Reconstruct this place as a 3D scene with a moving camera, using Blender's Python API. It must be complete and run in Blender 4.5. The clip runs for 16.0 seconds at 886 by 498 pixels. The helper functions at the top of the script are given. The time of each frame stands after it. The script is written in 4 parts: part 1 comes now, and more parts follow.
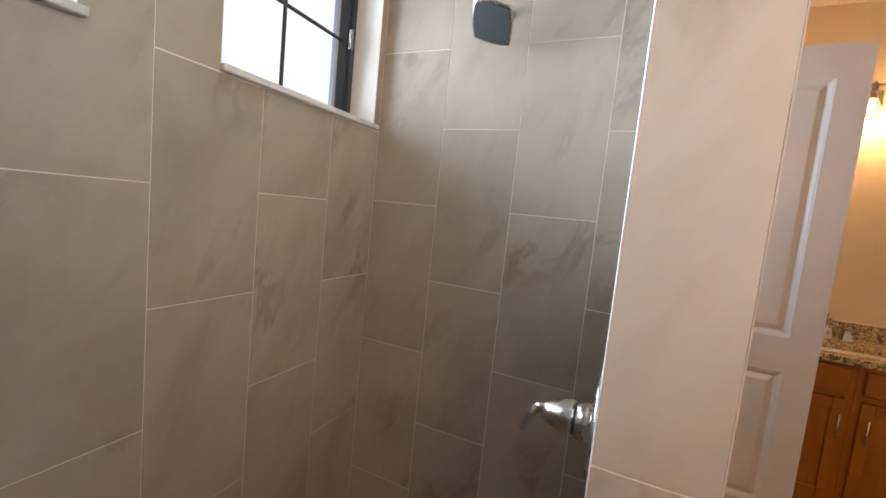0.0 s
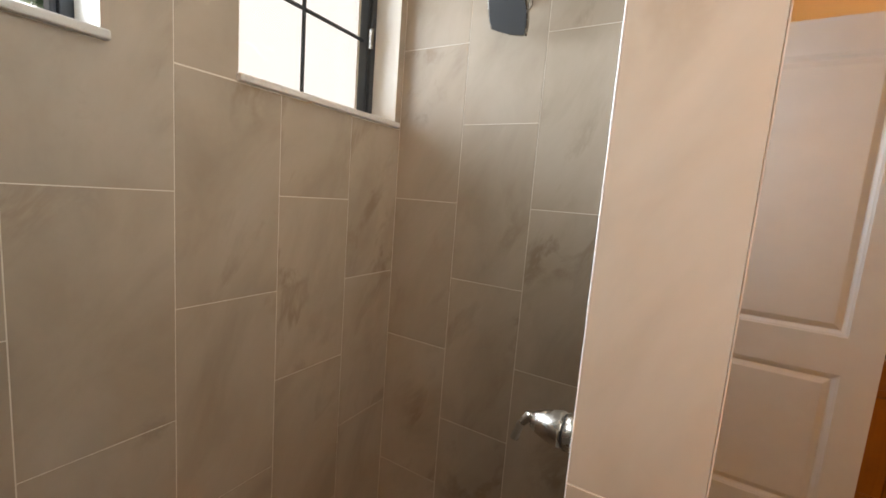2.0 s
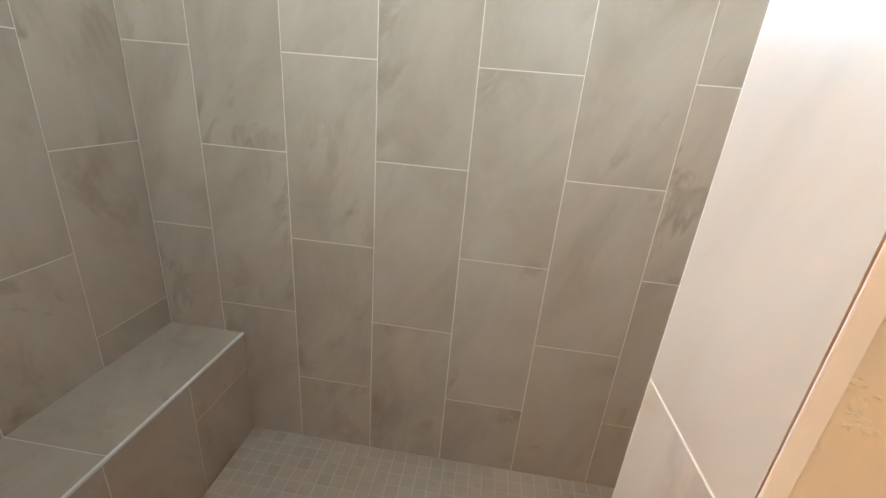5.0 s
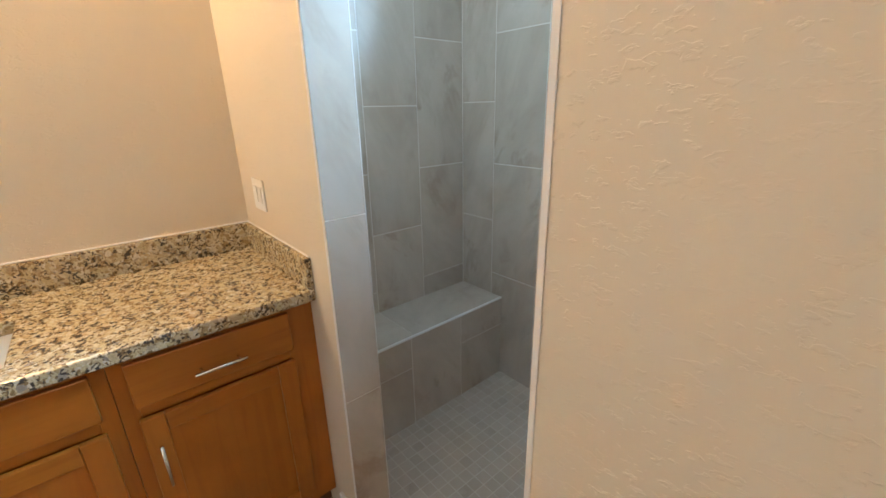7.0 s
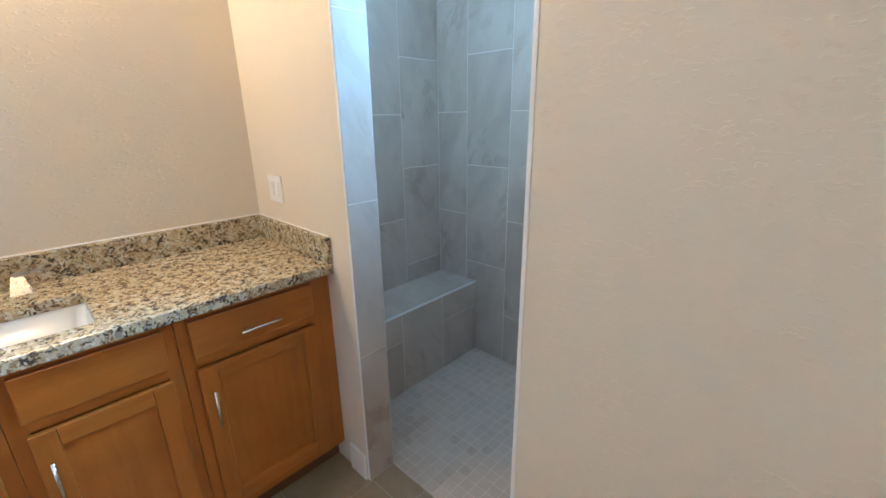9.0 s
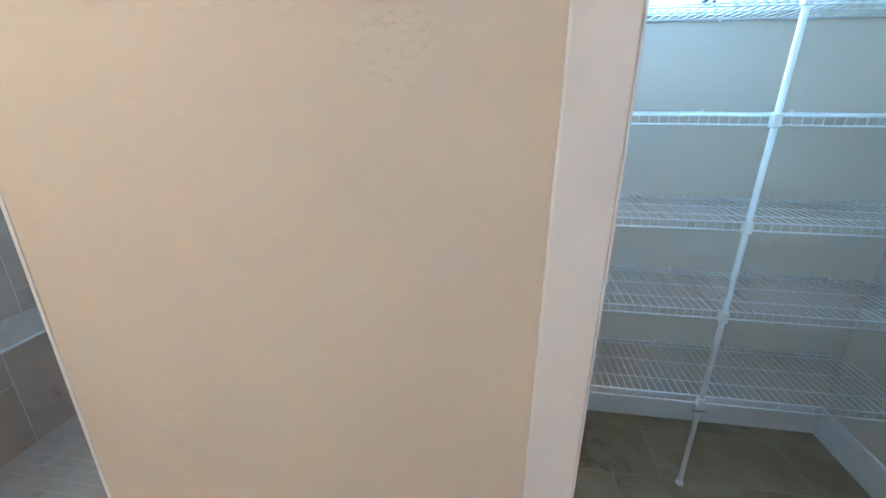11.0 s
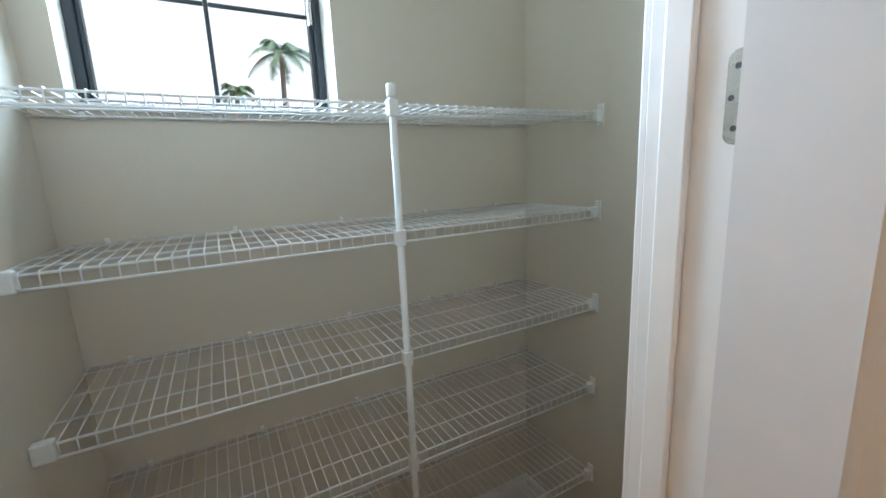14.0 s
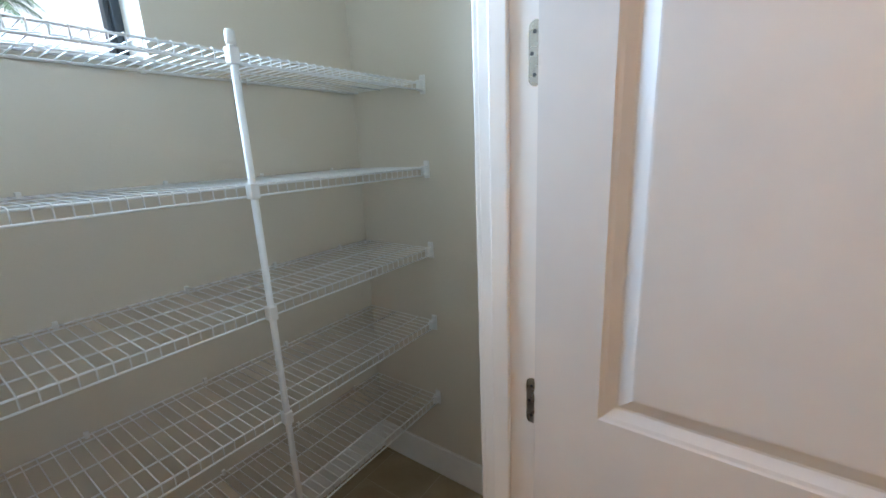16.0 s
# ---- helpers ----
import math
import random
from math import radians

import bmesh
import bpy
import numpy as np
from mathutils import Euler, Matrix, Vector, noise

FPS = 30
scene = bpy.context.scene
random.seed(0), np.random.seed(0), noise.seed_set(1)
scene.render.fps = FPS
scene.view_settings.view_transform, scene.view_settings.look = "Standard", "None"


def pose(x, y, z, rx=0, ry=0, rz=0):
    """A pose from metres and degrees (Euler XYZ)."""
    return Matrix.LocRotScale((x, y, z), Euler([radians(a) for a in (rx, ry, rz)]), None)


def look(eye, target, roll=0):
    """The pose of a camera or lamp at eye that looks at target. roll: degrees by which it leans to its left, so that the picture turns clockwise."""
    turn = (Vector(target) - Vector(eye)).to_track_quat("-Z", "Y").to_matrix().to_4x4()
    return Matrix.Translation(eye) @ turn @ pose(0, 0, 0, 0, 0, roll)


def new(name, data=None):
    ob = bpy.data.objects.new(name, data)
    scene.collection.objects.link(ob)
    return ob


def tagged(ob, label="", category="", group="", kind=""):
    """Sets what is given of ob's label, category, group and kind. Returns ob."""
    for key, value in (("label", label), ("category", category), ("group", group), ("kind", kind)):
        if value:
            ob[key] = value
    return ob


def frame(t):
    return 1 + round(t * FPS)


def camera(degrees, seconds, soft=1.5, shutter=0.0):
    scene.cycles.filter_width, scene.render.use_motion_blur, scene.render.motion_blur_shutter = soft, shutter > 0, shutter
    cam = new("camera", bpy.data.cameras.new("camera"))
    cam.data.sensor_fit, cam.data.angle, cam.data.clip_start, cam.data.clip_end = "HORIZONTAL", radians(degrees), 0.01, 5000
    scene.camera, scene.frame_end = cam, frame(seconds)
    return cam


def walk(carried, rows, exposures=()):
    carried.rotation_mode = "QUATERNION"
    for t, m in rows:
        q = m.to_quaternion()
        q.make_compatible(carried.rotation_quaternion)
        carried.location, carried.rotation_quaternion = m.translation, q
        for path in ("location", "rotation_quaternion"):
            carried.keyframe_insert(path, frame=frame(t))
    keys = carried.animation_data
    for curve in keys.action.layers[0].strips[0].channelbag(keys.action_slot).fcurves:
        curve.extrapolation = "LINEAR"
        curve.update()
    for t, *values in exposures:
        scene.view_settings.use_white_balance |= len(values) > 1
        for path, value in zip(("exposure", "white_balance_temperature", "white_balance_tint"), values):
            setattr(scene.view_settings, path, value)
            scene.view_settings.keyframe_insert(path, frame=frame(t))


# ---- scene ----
cam = camera(94.5, 16.0, 1.6)
PATH = [
    (0, (-0.505, 0.111, 1.53), (1.308, 0.933, 1.34), 5.7),
    (0.5, (-0.496, 0.107, 1.563), (1.332, 0.91, 1.441), 5.2),
    (1, (-0.484, 0.087, 1.578), (1.332, 0.919, 1.471), 4.5),
    (1.5, (-0.469, 0.07, 1.582), (1.321, 0.947, 1.416), 4.3),
    (2, (-0.461, 0.042, 1.562), (1.254, 1.041, 1.309), 4.4),
    (2.5, (-0.45, 0.018, 1.534), (1.118, 1.203, 1.162), 4.9),
    (3, (-0.422, -0.038, 1.511), (0.913, 1.368, 1.018), 5.5),
    (3.5, (-0.377, -0.09, 1.489), (0.652, 1.517, 0.89), 6.4),
    (3.7, (-0.363, -0.109, 1.485), (0.52, 1.569, 0.85), 6.6),
    (5.8, (-0.026, -0.242, 1.441), (-0.89, 1.393, 0.68), 1.9),
    (6, (-0.003, -0.273, 1.446), (-1.026, 1.275, 0.699), 1.2),
    (6.5, (0.122, -0.371, 1.485), (-1.153, 1.001, 0.785), 0.1),
    (7, (0.32, -0.467, 1.498), (-1.119, 0.761, 0.849), -1.2),
    (7.5, (0.409, -0.592, 1.508), (-1.122, 0.541, 0.896), -2.5),
    (8, (0.407, -0.674, 1.493), (-1.138, 0.457, 0.916), -3.0),
    (8.2, (0.411, -0.697, 1.496), (-1.119, 0.458, 0.925), -2.9),
    (10.3, (0.856, -0.875, 1.475), (0.155, 0.881, 0.822), 1.3),
    (10.5, (0.948, -0.820, 1.463), (0.331, 0.968, 0.814), 0.6),
    (11, (1.054, -0.720, 1.522), (0.783, 1.142, 0.846), 0.3),
    (11.5, (1.050, -0.658, 1.570), (1.132, 1.222, 0.893), 0.2),
    (12, (1.026, -0.589, 1.559), (1.483, 1.259, 0.946), 0.3),
    (12.5, (1.081, -0.523, 1.566), (1.833, 1.241, 0.997), 0.2),
    (13, (1.167, -0.442, 1.560), (2.080, 1.264, 1.057), -0.2),
    (13.5, (1.325, -0.345, 1.586), (2.280, 1.362, 1.171), -1.2),
    (14, (1.454, -0.271, 1.641), (2.394, 1.455, 1.267), -2.4),
    (14.5, (1.509, -0.259, 1.643), (2.440, 1.477, 1.298), -3.7),
    (15, (1.493, -0.282, 1.639), (2.491, 1.415, 1.289), -3.7),
    (15.5, (1.396, -0.294, 1.598), (2.685, 1.180, 1.194), -3.3),
    (16, (1.277, -0.308, 1.559), (2.853, 0.829, 1.085), -2.5),
]
EXPOSURE = [(0, 0.18, 7400, 21), (1.5, 0.0, 8300, 22), (2.5, 0.45, 8700, 21), (3.7, 1.1, 6900, 14), (5.8, 1.22, 6350, 8), (7, 0.98, 5400, 2), (8.2, 0.9, 4700, 0),
            (10.3, 1.35, 4250, -3), (11.0, 1.27, 4550, 0), (11.6, 0.97, 5100, 5), (12.0, 0.97, 5350, 5), (12.5, 0.9, 5850, 9), (13.5, 0.58, 5700, 7), (14.5, 0.38, 7400, 15), (15.5, 0.5, 7200, 16), (16, 0.6, 6200, 12)]
walk(cam, [(t, look(eye, target, roll)) for t, eye, target, roll in PATH], EXPOSURE)

# ---- world, sun, large lights ----
world = bpy.data.worlds.new("sky")
scene.world = world
world.use_nodes = True
wn = world.node_tree
sky = wn.nodes.new("ShaderNodeTexSky")
sky.sky_type = "NISHITA"
sky.sun_disc = False
sky.sun_elevation = radians(58)
sky.sun_rotation = radians(150)
sky.dust_density = 3.0
wn.links.new(sky.outputs[0], wn.nodes["Background"].inputs[0])
wn.nodes["Background"].inputs[1].default_value = 0.15
sun = new("sun", bpy.data.lights.new("sun", "SUN"))
sun.data.energy = 4.0
sun.data.angle = radians(0.5)
sun.data.color = (1.0, 0.95, 0.88)
sun.matrix_world = look((4, -8, 14), (0, 0, 0))

# ---- plan ----
CEIL = 3.05          # ceiling height
SH_L, SH_R, SH_B = -1.366, 0.968, 1.130   # shower: bench wall, shower-head wall, window wall
FRONT = -0.009       # bathroom face of the wall with both openings
NIB = 0.120          # shower face of the same wall
JL, JR = -0.710, -0.008  # shower opening
VL, VR = -1.447, 2.935  # vanity walls
CL_L, CL_R, CL_B = 1.075, 2.635, 1.132   # closet
DO_L, DO_R = 1.245, 1.983    # closet door opening
DOOR_H = 2.44
ROOM_B = -2.7        # wall behind the walker
EXT = 1.36           # outer face of the window wall
SILL, HEAD = 1.850, 2.47
WIN = [(-0.695, -0.065), (0.240, 0.930), (1.158, 1.845)]


# ---- materials ----
def mat(name):
    m = bpy.data.materials.new(name)
    m.use_nodes = True
    nt = m.node_tree
    return m, nt, nt.nodes["Principled BSDF"]


def node(nt, kind, **inputs):
    n = nt.nodes.new(kind)
    for k, v in inputs.items():
        n.inputs[k.replace("_", " ")].default_value = v
    return n


def ramp(nt, fac, stops):
    r = nt.nodes.new("ShaderNodeValToRGB")
    while len(r.color_ramp.elements) < len(stops):
        r.color_ramp.elements.new(0.5)
    for e, (p, c) in zip(r.color_ramp.elements, stops):
        e.position = p
        e.color = (*c, 1) if len(c) == 3 else c
    nt.links.new(fac, r.inputs[0])
    return r


def bump(nt, bsdf, height, strength, distance):
    b = nt.nodes.new("ShaderNodeBump")
    b.inputs["Strength"].default_value = strength
    b.inputs["Distance"].default_value = distance
    nt.links.new(height, b.inputs["Height"])
    nt.links.new(b.outputs[0], bsdf.inputs["Normal"])
    return b


def coords(nt, shuffle=False):
    """Object coordinates; with shuffle each object starts elsewhere in the pattern."""
    tc = nt.nodes.new("ShaderNodeTexCoord")
    if not shuffle:
        return tc.outputs["Object"]
    info = nt.nodes.new("ShaderNodeObjectInfo")
    mul = nt.nodes.new("ShaderNodeVectorMath")
    mul.operation = "SCALE"
    mul.inputs[0].default_value = (37.0, 19.0, 53.0)
    nt.links.new(info.outputs["Random"], mul.inputs["Scale"])
    add = nt.nodes.new("ShaderNodeVectorMath")
    nt.links.new(tc.outputs["Object"], add.inputs[0])
    nt.links.new(mul.outputs[0], add.inputs[1])
    return add.outputs[0]


def noise_tex(nt, co, scale, detail=4.0, rough=0.55, distort=0.0):
    n = nt.nodes.new("ShaderNodeTexNoise")
    n.inputs["Scale"].default_value = scale
    n.inputs["Detail"].default_value = detail
    n.inputs["Roughness"].default_value = rough
    n.inputs["Distortion"].default_value = distort
    nt.links.new(co, n.inputs["Vector"])
    return n.outputs["Fac"]


def mix(nt, fac, a, b, blend="MIX"):
    m = nt.nodes.new("ShaderNodeMix")
    m.data_type, m.blend_type = "RGBA", blend
    for sock, v in ((m.inputs[0], fac), (m.inputs[6], a), (m.inputs[7], b)):
        if isinstance(v, (int, float)):
            sock.default_value = v
        elif isinstance(v, tuple):
            sock.default_value = (*v, 1)
        else:
            nt.links.new(v, sock)
    return m.outputs[2]


def paint_material(name, colour, knockdown=0.0, rough=0.55):
    m, nt, b = mat(name)
    co = coords(nt)
    big = ramp(nt, noise_tex(nt, co, 1.3, 3), [(0.3, tuple(c * 0.965 for c in colour)), (0.7, colour)])
    nt.links.new(big.outputs[0], b.inputs["Base Color"])
    b.inputs["Roughness"].default_value = rough
    fine = noise_tex(nt, co, 160, 2)
    if knockdown:
        stretch = node(nt, "ShaderNodeMapping")
        stretch.inputs["Scale"].default_value = (0.62, 0.62, 1.25)
        nt.links.new(co, stretch.inputs["Vector"])
        blot = ramp(nt, noise_tex(nt, stretch.outputs[0], 84, 3, 0.55, 0.3), [(0.575, (0, 0, 0)), (0.635, (1, 1, 1))])
        area = ramp(nt, noise_tex(nt, co, 3.1, 2), [(0.36, (0.15, 0.15, 0.15)), (0.58, (1, 1, 1))])
        both = mix(nt, 1.0, blot.outputs[0], area.outputs[0], "MULTIPLY")
        h = mix(nt, 0.08, both, fine)
        bump(nt, b, h, knockdown, 0.002)
    else:
        bump(nt, b, fine, 0.12, 0.001)
    return m


def tile_material(name, low=(0.385, 0.310, 0.240), mid=(0.455, 0.378, 0.302), high=(0.510, 0.432, 0.355), vein_colour=(0.29, 0.21, 0.145), spread=0.055):
    """Matt beige-grey porcelain with slanting marble veins."""
    m, nt, b = mat(name)
    co = coords(nt, True)
    first = node(nt, "ShaderNodeMapping")
    first.inputs["Rotation"].default_value = (0, 0, 0.785)
    nt.links.new(co, first.inputs["Vector"])
    second = node(nt, "ShaderNodeMapping")
    second.inputs["Rotation"].default_value = (0, 0.95, 0)
    nt.links.new(first.outputs[0], second.inputs["Vector"])
    turn = node(nt, "ShaderNodeMapping")
    turn.inputs["Scale"].default_value = (0.30, 1.0, 1.0)
    nt.links.new(second.outputs[0], turn.inputs["Vector"])
    cloud = ramp(nt, noise_tex(nt, turn.outputs[0], 4.2, 5, 0.6, 0.5), [(0.30, low), (0.52, mid), (0.75, high)])
    vein = ramp(nt, noise_tex(nt, turn.outputs[0], 7.0, 5, 0.6, 0.5), [(0.52, (0, 0, 0)), (0.605, (1, 1, 1)), (0.69, (0, 0, 0))])
    patch = ramp(nt, noise_tex(nt, co, 3.0, 2), [(0.46, (0, 0, 0)), (0.70, (0.80, 0.80, 0.80))])
    veins = mix(nt, 1.0, vein.outputs[0], patch.outputs[0], "MULTIPLY")
    col = mix(nt, veins, cloud.outputs[0], vein_colour)
    info = nt.nodes.new("ShaderNodeObjectInfo")
    tone = ramp(nt, info.outputs["Random"], [(0.0, (1 - spread,) * 3), (1.0, (1 + spread * 0.6,) * 3)])
    col = mix(nt, 1.0, col, tone.outputs[0], "MULTIPLY")
    nt.links.new(col, b.inputs["Base Color"])
    rr = ramp(nt, noise_tex(nt, co, 9, 3), [(0.3, (0.28, 0.28, 0.28)), (0.7, (0.38, 0.38, 0.38))])
    nt.links.new(rr.outputs[0], b.inputs["Roughness"])
    bump(nt, b, noise_tex(nt, co, 60, 3), 0.06, 0.001)
    return m


def plain_material(name, colour, rough=0.5, metal=0.0, bumpy=0.05, scale=90):
    m, nt, b = mat(name)
    co = coords(nt)
    r = ramp(nt, noise_tex(nt, co, 7, 3), [(0.3, tuple(c * 0.94 for c in colour)), (0.7, colour)])
    nt.links.new(r.outputs[0], b.inputs["Base Color"])
    b.inputs["Roughness"].default_value = rough
    b.inputs["Metallic"].default_value = metal
    if bumpy:
        bump(nt, b, noise_tex(nt, co, scale, 3), bumpy, 0.001)
    return m


def granite_material():
    """Gold and cream grains with brown and black clusters."""
    m, nt, b = mat("speckled_granite")
    co = coords(nt)
    wob = nt.nodes.new("ShaderNodeTexNoise")
    wob.inputs["Scale"].default_value = 38
    wob.inputs["Detail"].default_value = 2
    nt.links.new(co, wob.inputs["Vector"])
    shift = nt.nodes.new("ShaderNodeVectorMath")
    shift.operation = "MULTIPLY_ADD"
    shift.inputs[1].default_value = (0.030, 0.030, 0.030)
    nt.links.new(wob.outputs["Color"], shift.inputs[0])
    nt.links.new(co, shift.inputs[2])
    cell = nt.nodes.new("ShaderNodeTexVoronoi")
    cell.inputs["Scale"].default_value = 84
    nt.links.new(shift.outputs[0], cell.inputs["Vector"])
    split = nt.nodes.new("ShaderNodeSeparateColor")
    nt.links.new(cell.outputs["Color"], split.inputs[0])
    grains = ramp(nt, split.outputs[0], [(0.0, (0.60, 0.53, 0.36)), (0.30, (0.50, 0.40, 0.22)), (0.55, (0.66, 0.61, 0.47)), (0.74, (0.36, 0.26, 0.13)), (0.88, (0.55, 0.46, 0.28)), (1.0, (0.28, 0.25, 0.21))])
    small = nt.nodes.new("ShaderNodeTexVoronoi")
    small.inputs["Scale"].default_value = 150
    nt.links.new(shift.outputs[0], small.inputs["Vector"])
    split2 = nt.nodes.new("ShaderNodeSeparateColor")
    nt.links.new(small.outputs["Color"], split2.inputs[0])
    pick = nt.nodes.new("ShaderNodeMath")
    pick.operation = "MULTIPLY_ADD"
    pick.inputs[1].default_value = 0.42
    nt.links.new(split2.outputs[1], pick.inputs[0])
    nt.links.new(noise_tex(nt, co, 34, 3, 0.6), pick.inputs[2])
    dark = ramp(nt, pick.outputs[0], [(0.865, (0, 0, 0)), (0.89, (1, 1, 1))])
    brown = ramp(nt, pick.outputs[0], [(0.775, (0, 0, 0)), (0.80, (1, 1, 1))])
    col = mix(nt, brown.outputs[0], grains.outputs[0], (0.235, 0.16, 0.075))
    col = mix(nt, dark.outputs[0], col, (0.065, 0.055, 0.046))
    vary = ramp(nt, noise_tex(nt, co, 210, 2), [(0.35, (0.82, 0.82, 0.82)), (0.65, (1.08, 1.08, 1.08))])
    col = mix(nt, 1.0, col, vary.outputs[0], "MULTIPLY")
    nt.links.new(col, b.inputs["Base Color"])
    b.inputs["Roughness"].default_value = 0.20
    return m


def wood_material(name, dark, light, axis=2):
    m, nt, b = mat(name)
    co = coords(nt, True)
    mp = node(nt, "ShaderNodeMapping")
    s = [22.0, 22.0, 22.0]
    s[axis] = 1.6
    mp.inputs["Scale"].default_value = s
    nt.links.new(co, mp.inputs["Vector"])
    grain = ramp(nt, noise_tex(nt, mp.outputs[0], 1.6, 6, 0.62, 0.9), [(0.2, dark), (0.5, light), (0.85, tuple(c * 1.06 for c in light))])
    blot = ramp(nt, noise_tex(nt, co, 5, 3), [(0.3, (0.86, 0.84, 0.80)), (0.7, (1.05, 1.05, 1.05))])
    col = mix(nt, 1.0, grain.outputs[0], blot.outputs[0], "MULTIPLY")
    nt.links.new(col, b.inputs["Base Color"])
    b.inputs["Roughness"].default_value = 0.34
    bump(nt, b, noise_tex(nt, mp.outputs[0], 3, 4), 0.05, 0.001)
    return m


def metal_material(name, colour, rough):
    m, nt, b = mat(name)
    b.inputs["Metallic"].default_value = 1.0
    b.inputs["Base Color"].default_value = (*colour, 1)
    co = coords(nt)
    r = ramp(nt, noise_tex(nt, co, 40, 3), [(0.3, (rough * 0.8,) * 3), (0.7, (rough * 1.25,) * 3)])
    nt.links.new(r.outputs[0], b.inputs["Roughness"])
    return m


def glow_material(name, colour, strength):
    m, nt, b = mat(name)
    b.inputs["Base Color"].default_value = (*colour, 1)
    b.inputs["Emission Color"].default_value = (*colour, 1)
    b.inputs["Emission Strength"].default_value = strength
    return m


def glass_material(name, rough=0.0, tint=(1, 1, 1)):
    m, nt, b = mat(name)
    b.inputs["Base Color"].default_value = (*tint, 1)
    b.inputs["Roughness"].default_value = rough
    b.inputs["Transmission Weight"].default_value = 1.0
    b.inputs["IOR"].default_value = 1.45
    return m


WALL = paint_material("cream_knockdown_paint", (0.70, 0.62, 0.50), 0.52)
CLOSET_WALL = paint_material("pale_beige_paint", (0.645, 0.580, 0.480), 0.18)
CEILING = paint_material("white_ceiling_paint", (0.78, 0.76, 0.72), 0.3)
TRIM = plain_material("white_gloss_paint", (0.80, 0.77, 0.74), 0.35, 0, 0.04, 40)
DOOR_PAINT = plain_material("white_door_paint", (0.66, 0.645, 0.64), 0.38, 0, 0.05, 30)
TILE = tile_material("beige_porcelain_tile")
GROUT = plain_material("pale_grout", (0.84, 0.79, 0.72), 0.85, 0, 0.2)
MOSAIC = tile_material("beige_mosaic_tile", (0.42, 0.345, 0.27), (0.46, 0.38, 0.305), (0.49, 0.41, 0.335), (0.37, 0.30, 0.23), 0.03)
MOSAIC_GROUT = plain_material("light_mosaic_grout", (0.60, 0.53, 0.44), 0.85, 0, 0.2)
FLOOR_TILE = tile_material("taupe_floor_tile", (0.22, 0.155, 0.085), (0.30, 0.22, 0.13), (0.36, 0.275, 0.175), (0.15, 0.095, 0.045))
FLOOR_GROUT = plain_material("taupe_grout", (0.46, 0.38, 0.28), 0.85, 0, 0.2)
GRANITE = granite_material()
WOOD_V = wood_material("maple_upright", (0.30, 0.094, 0.009), (0.365, 0.125, 0.012), 2)
WOOD_H = wood_material("maple_across", (0.30, 0.094, 0.009), (0.365, 0.125, 0.012), 1)
KICK = plain_material("dark_toe_kick", (0.10, 0.045, 0.015), 0.6)
NICKEL = metal_material("brushed_nickel", (0.43, 0.40, 0.365), 0.26)
CHROME = metal_material("polished_chrome", (0.80, 0.80, 0.80), 0.10)
DARK_FACE = plain_material("grey_spray_face", (0.055, 0.058, 0.062), 0.4)
BRONZE = plain_material("dark_bronze_frame", (0.035, 0.045, 0.055), 0.45)
EDGE = plain_material("satin_edge_trim", (0.80, 0.78, 0.77), 0.3, 0.0, 0)
WIRE = plain_material("white_vinyl_wire", (0.82, 0.82, 0.81), 0.35, 0, 0)
PLASTIC = plain_material("white_plastic", (0.80, 0.79, 0.76), 0.35, 0, 0)
PORCELAIN = plain_material("white_porcelain", (0.85, 0.85, 0.84), 0.08, 0, 0)
STONE = tile_material("pale_sill_stone", (0.66, 0.64, 0.61), (0.74, 0.72, 0.70), (0.80, 0.79, 0.77), (0.5, 0.48, 0.46))
GLASS = glass_material("window_glass")
SHADE_GLASS = glass_material("frosted_shade_glass", 0.25, (1.0, 0.96, 0.9))
BULB = glow_material("warm_bulb", (1.0, 0.62, 0.28), 60.0)
STUCCO = plain_material("pale_stucco", (0.62, 0.62, 0.61), 0.9, 0, 0.4, 40)
GRASS = plain_material("lawn", (0.07, 0.11, 0.035), 0.9, 0, 0.5, 20)
BARK = plain_material("palm_bark", (0.20, 0.16, 0.12), 0.9, 0, 0.5, 8)
# frond green lightened towards teal, with the window's hazy glare in the colour
FROND = plain_material("hazed_palm_frond", (0.12, 0.22, 0.15), 0.6, 0, 0)


# ---- mesh helpers ----
def add_box(bm, x0, x1, y0, y1, z0, z1, bevel=0.0, segments=2):
    made = bmesh.ops.create_cube(bm, size=1.0)
    bmesh.ops.scale(bm, vec=(x1 - x0, y1 - y0, z1 - z0), verts=made["verts"])
    bmesh.ops.translate(bm, vec=((x0 + x1) / 2, (y0 + y1) / 2, (z0 + z1) / 2), verts=made["verts"])
    if bevel:
        edges = list({e for v in made["verts"] for e in v.link_edges})
        bmesh.ops.bevel(bm, geom=edges, offset=bevel, segments=segments, profile=0.5, affect="EDGES")
    return made


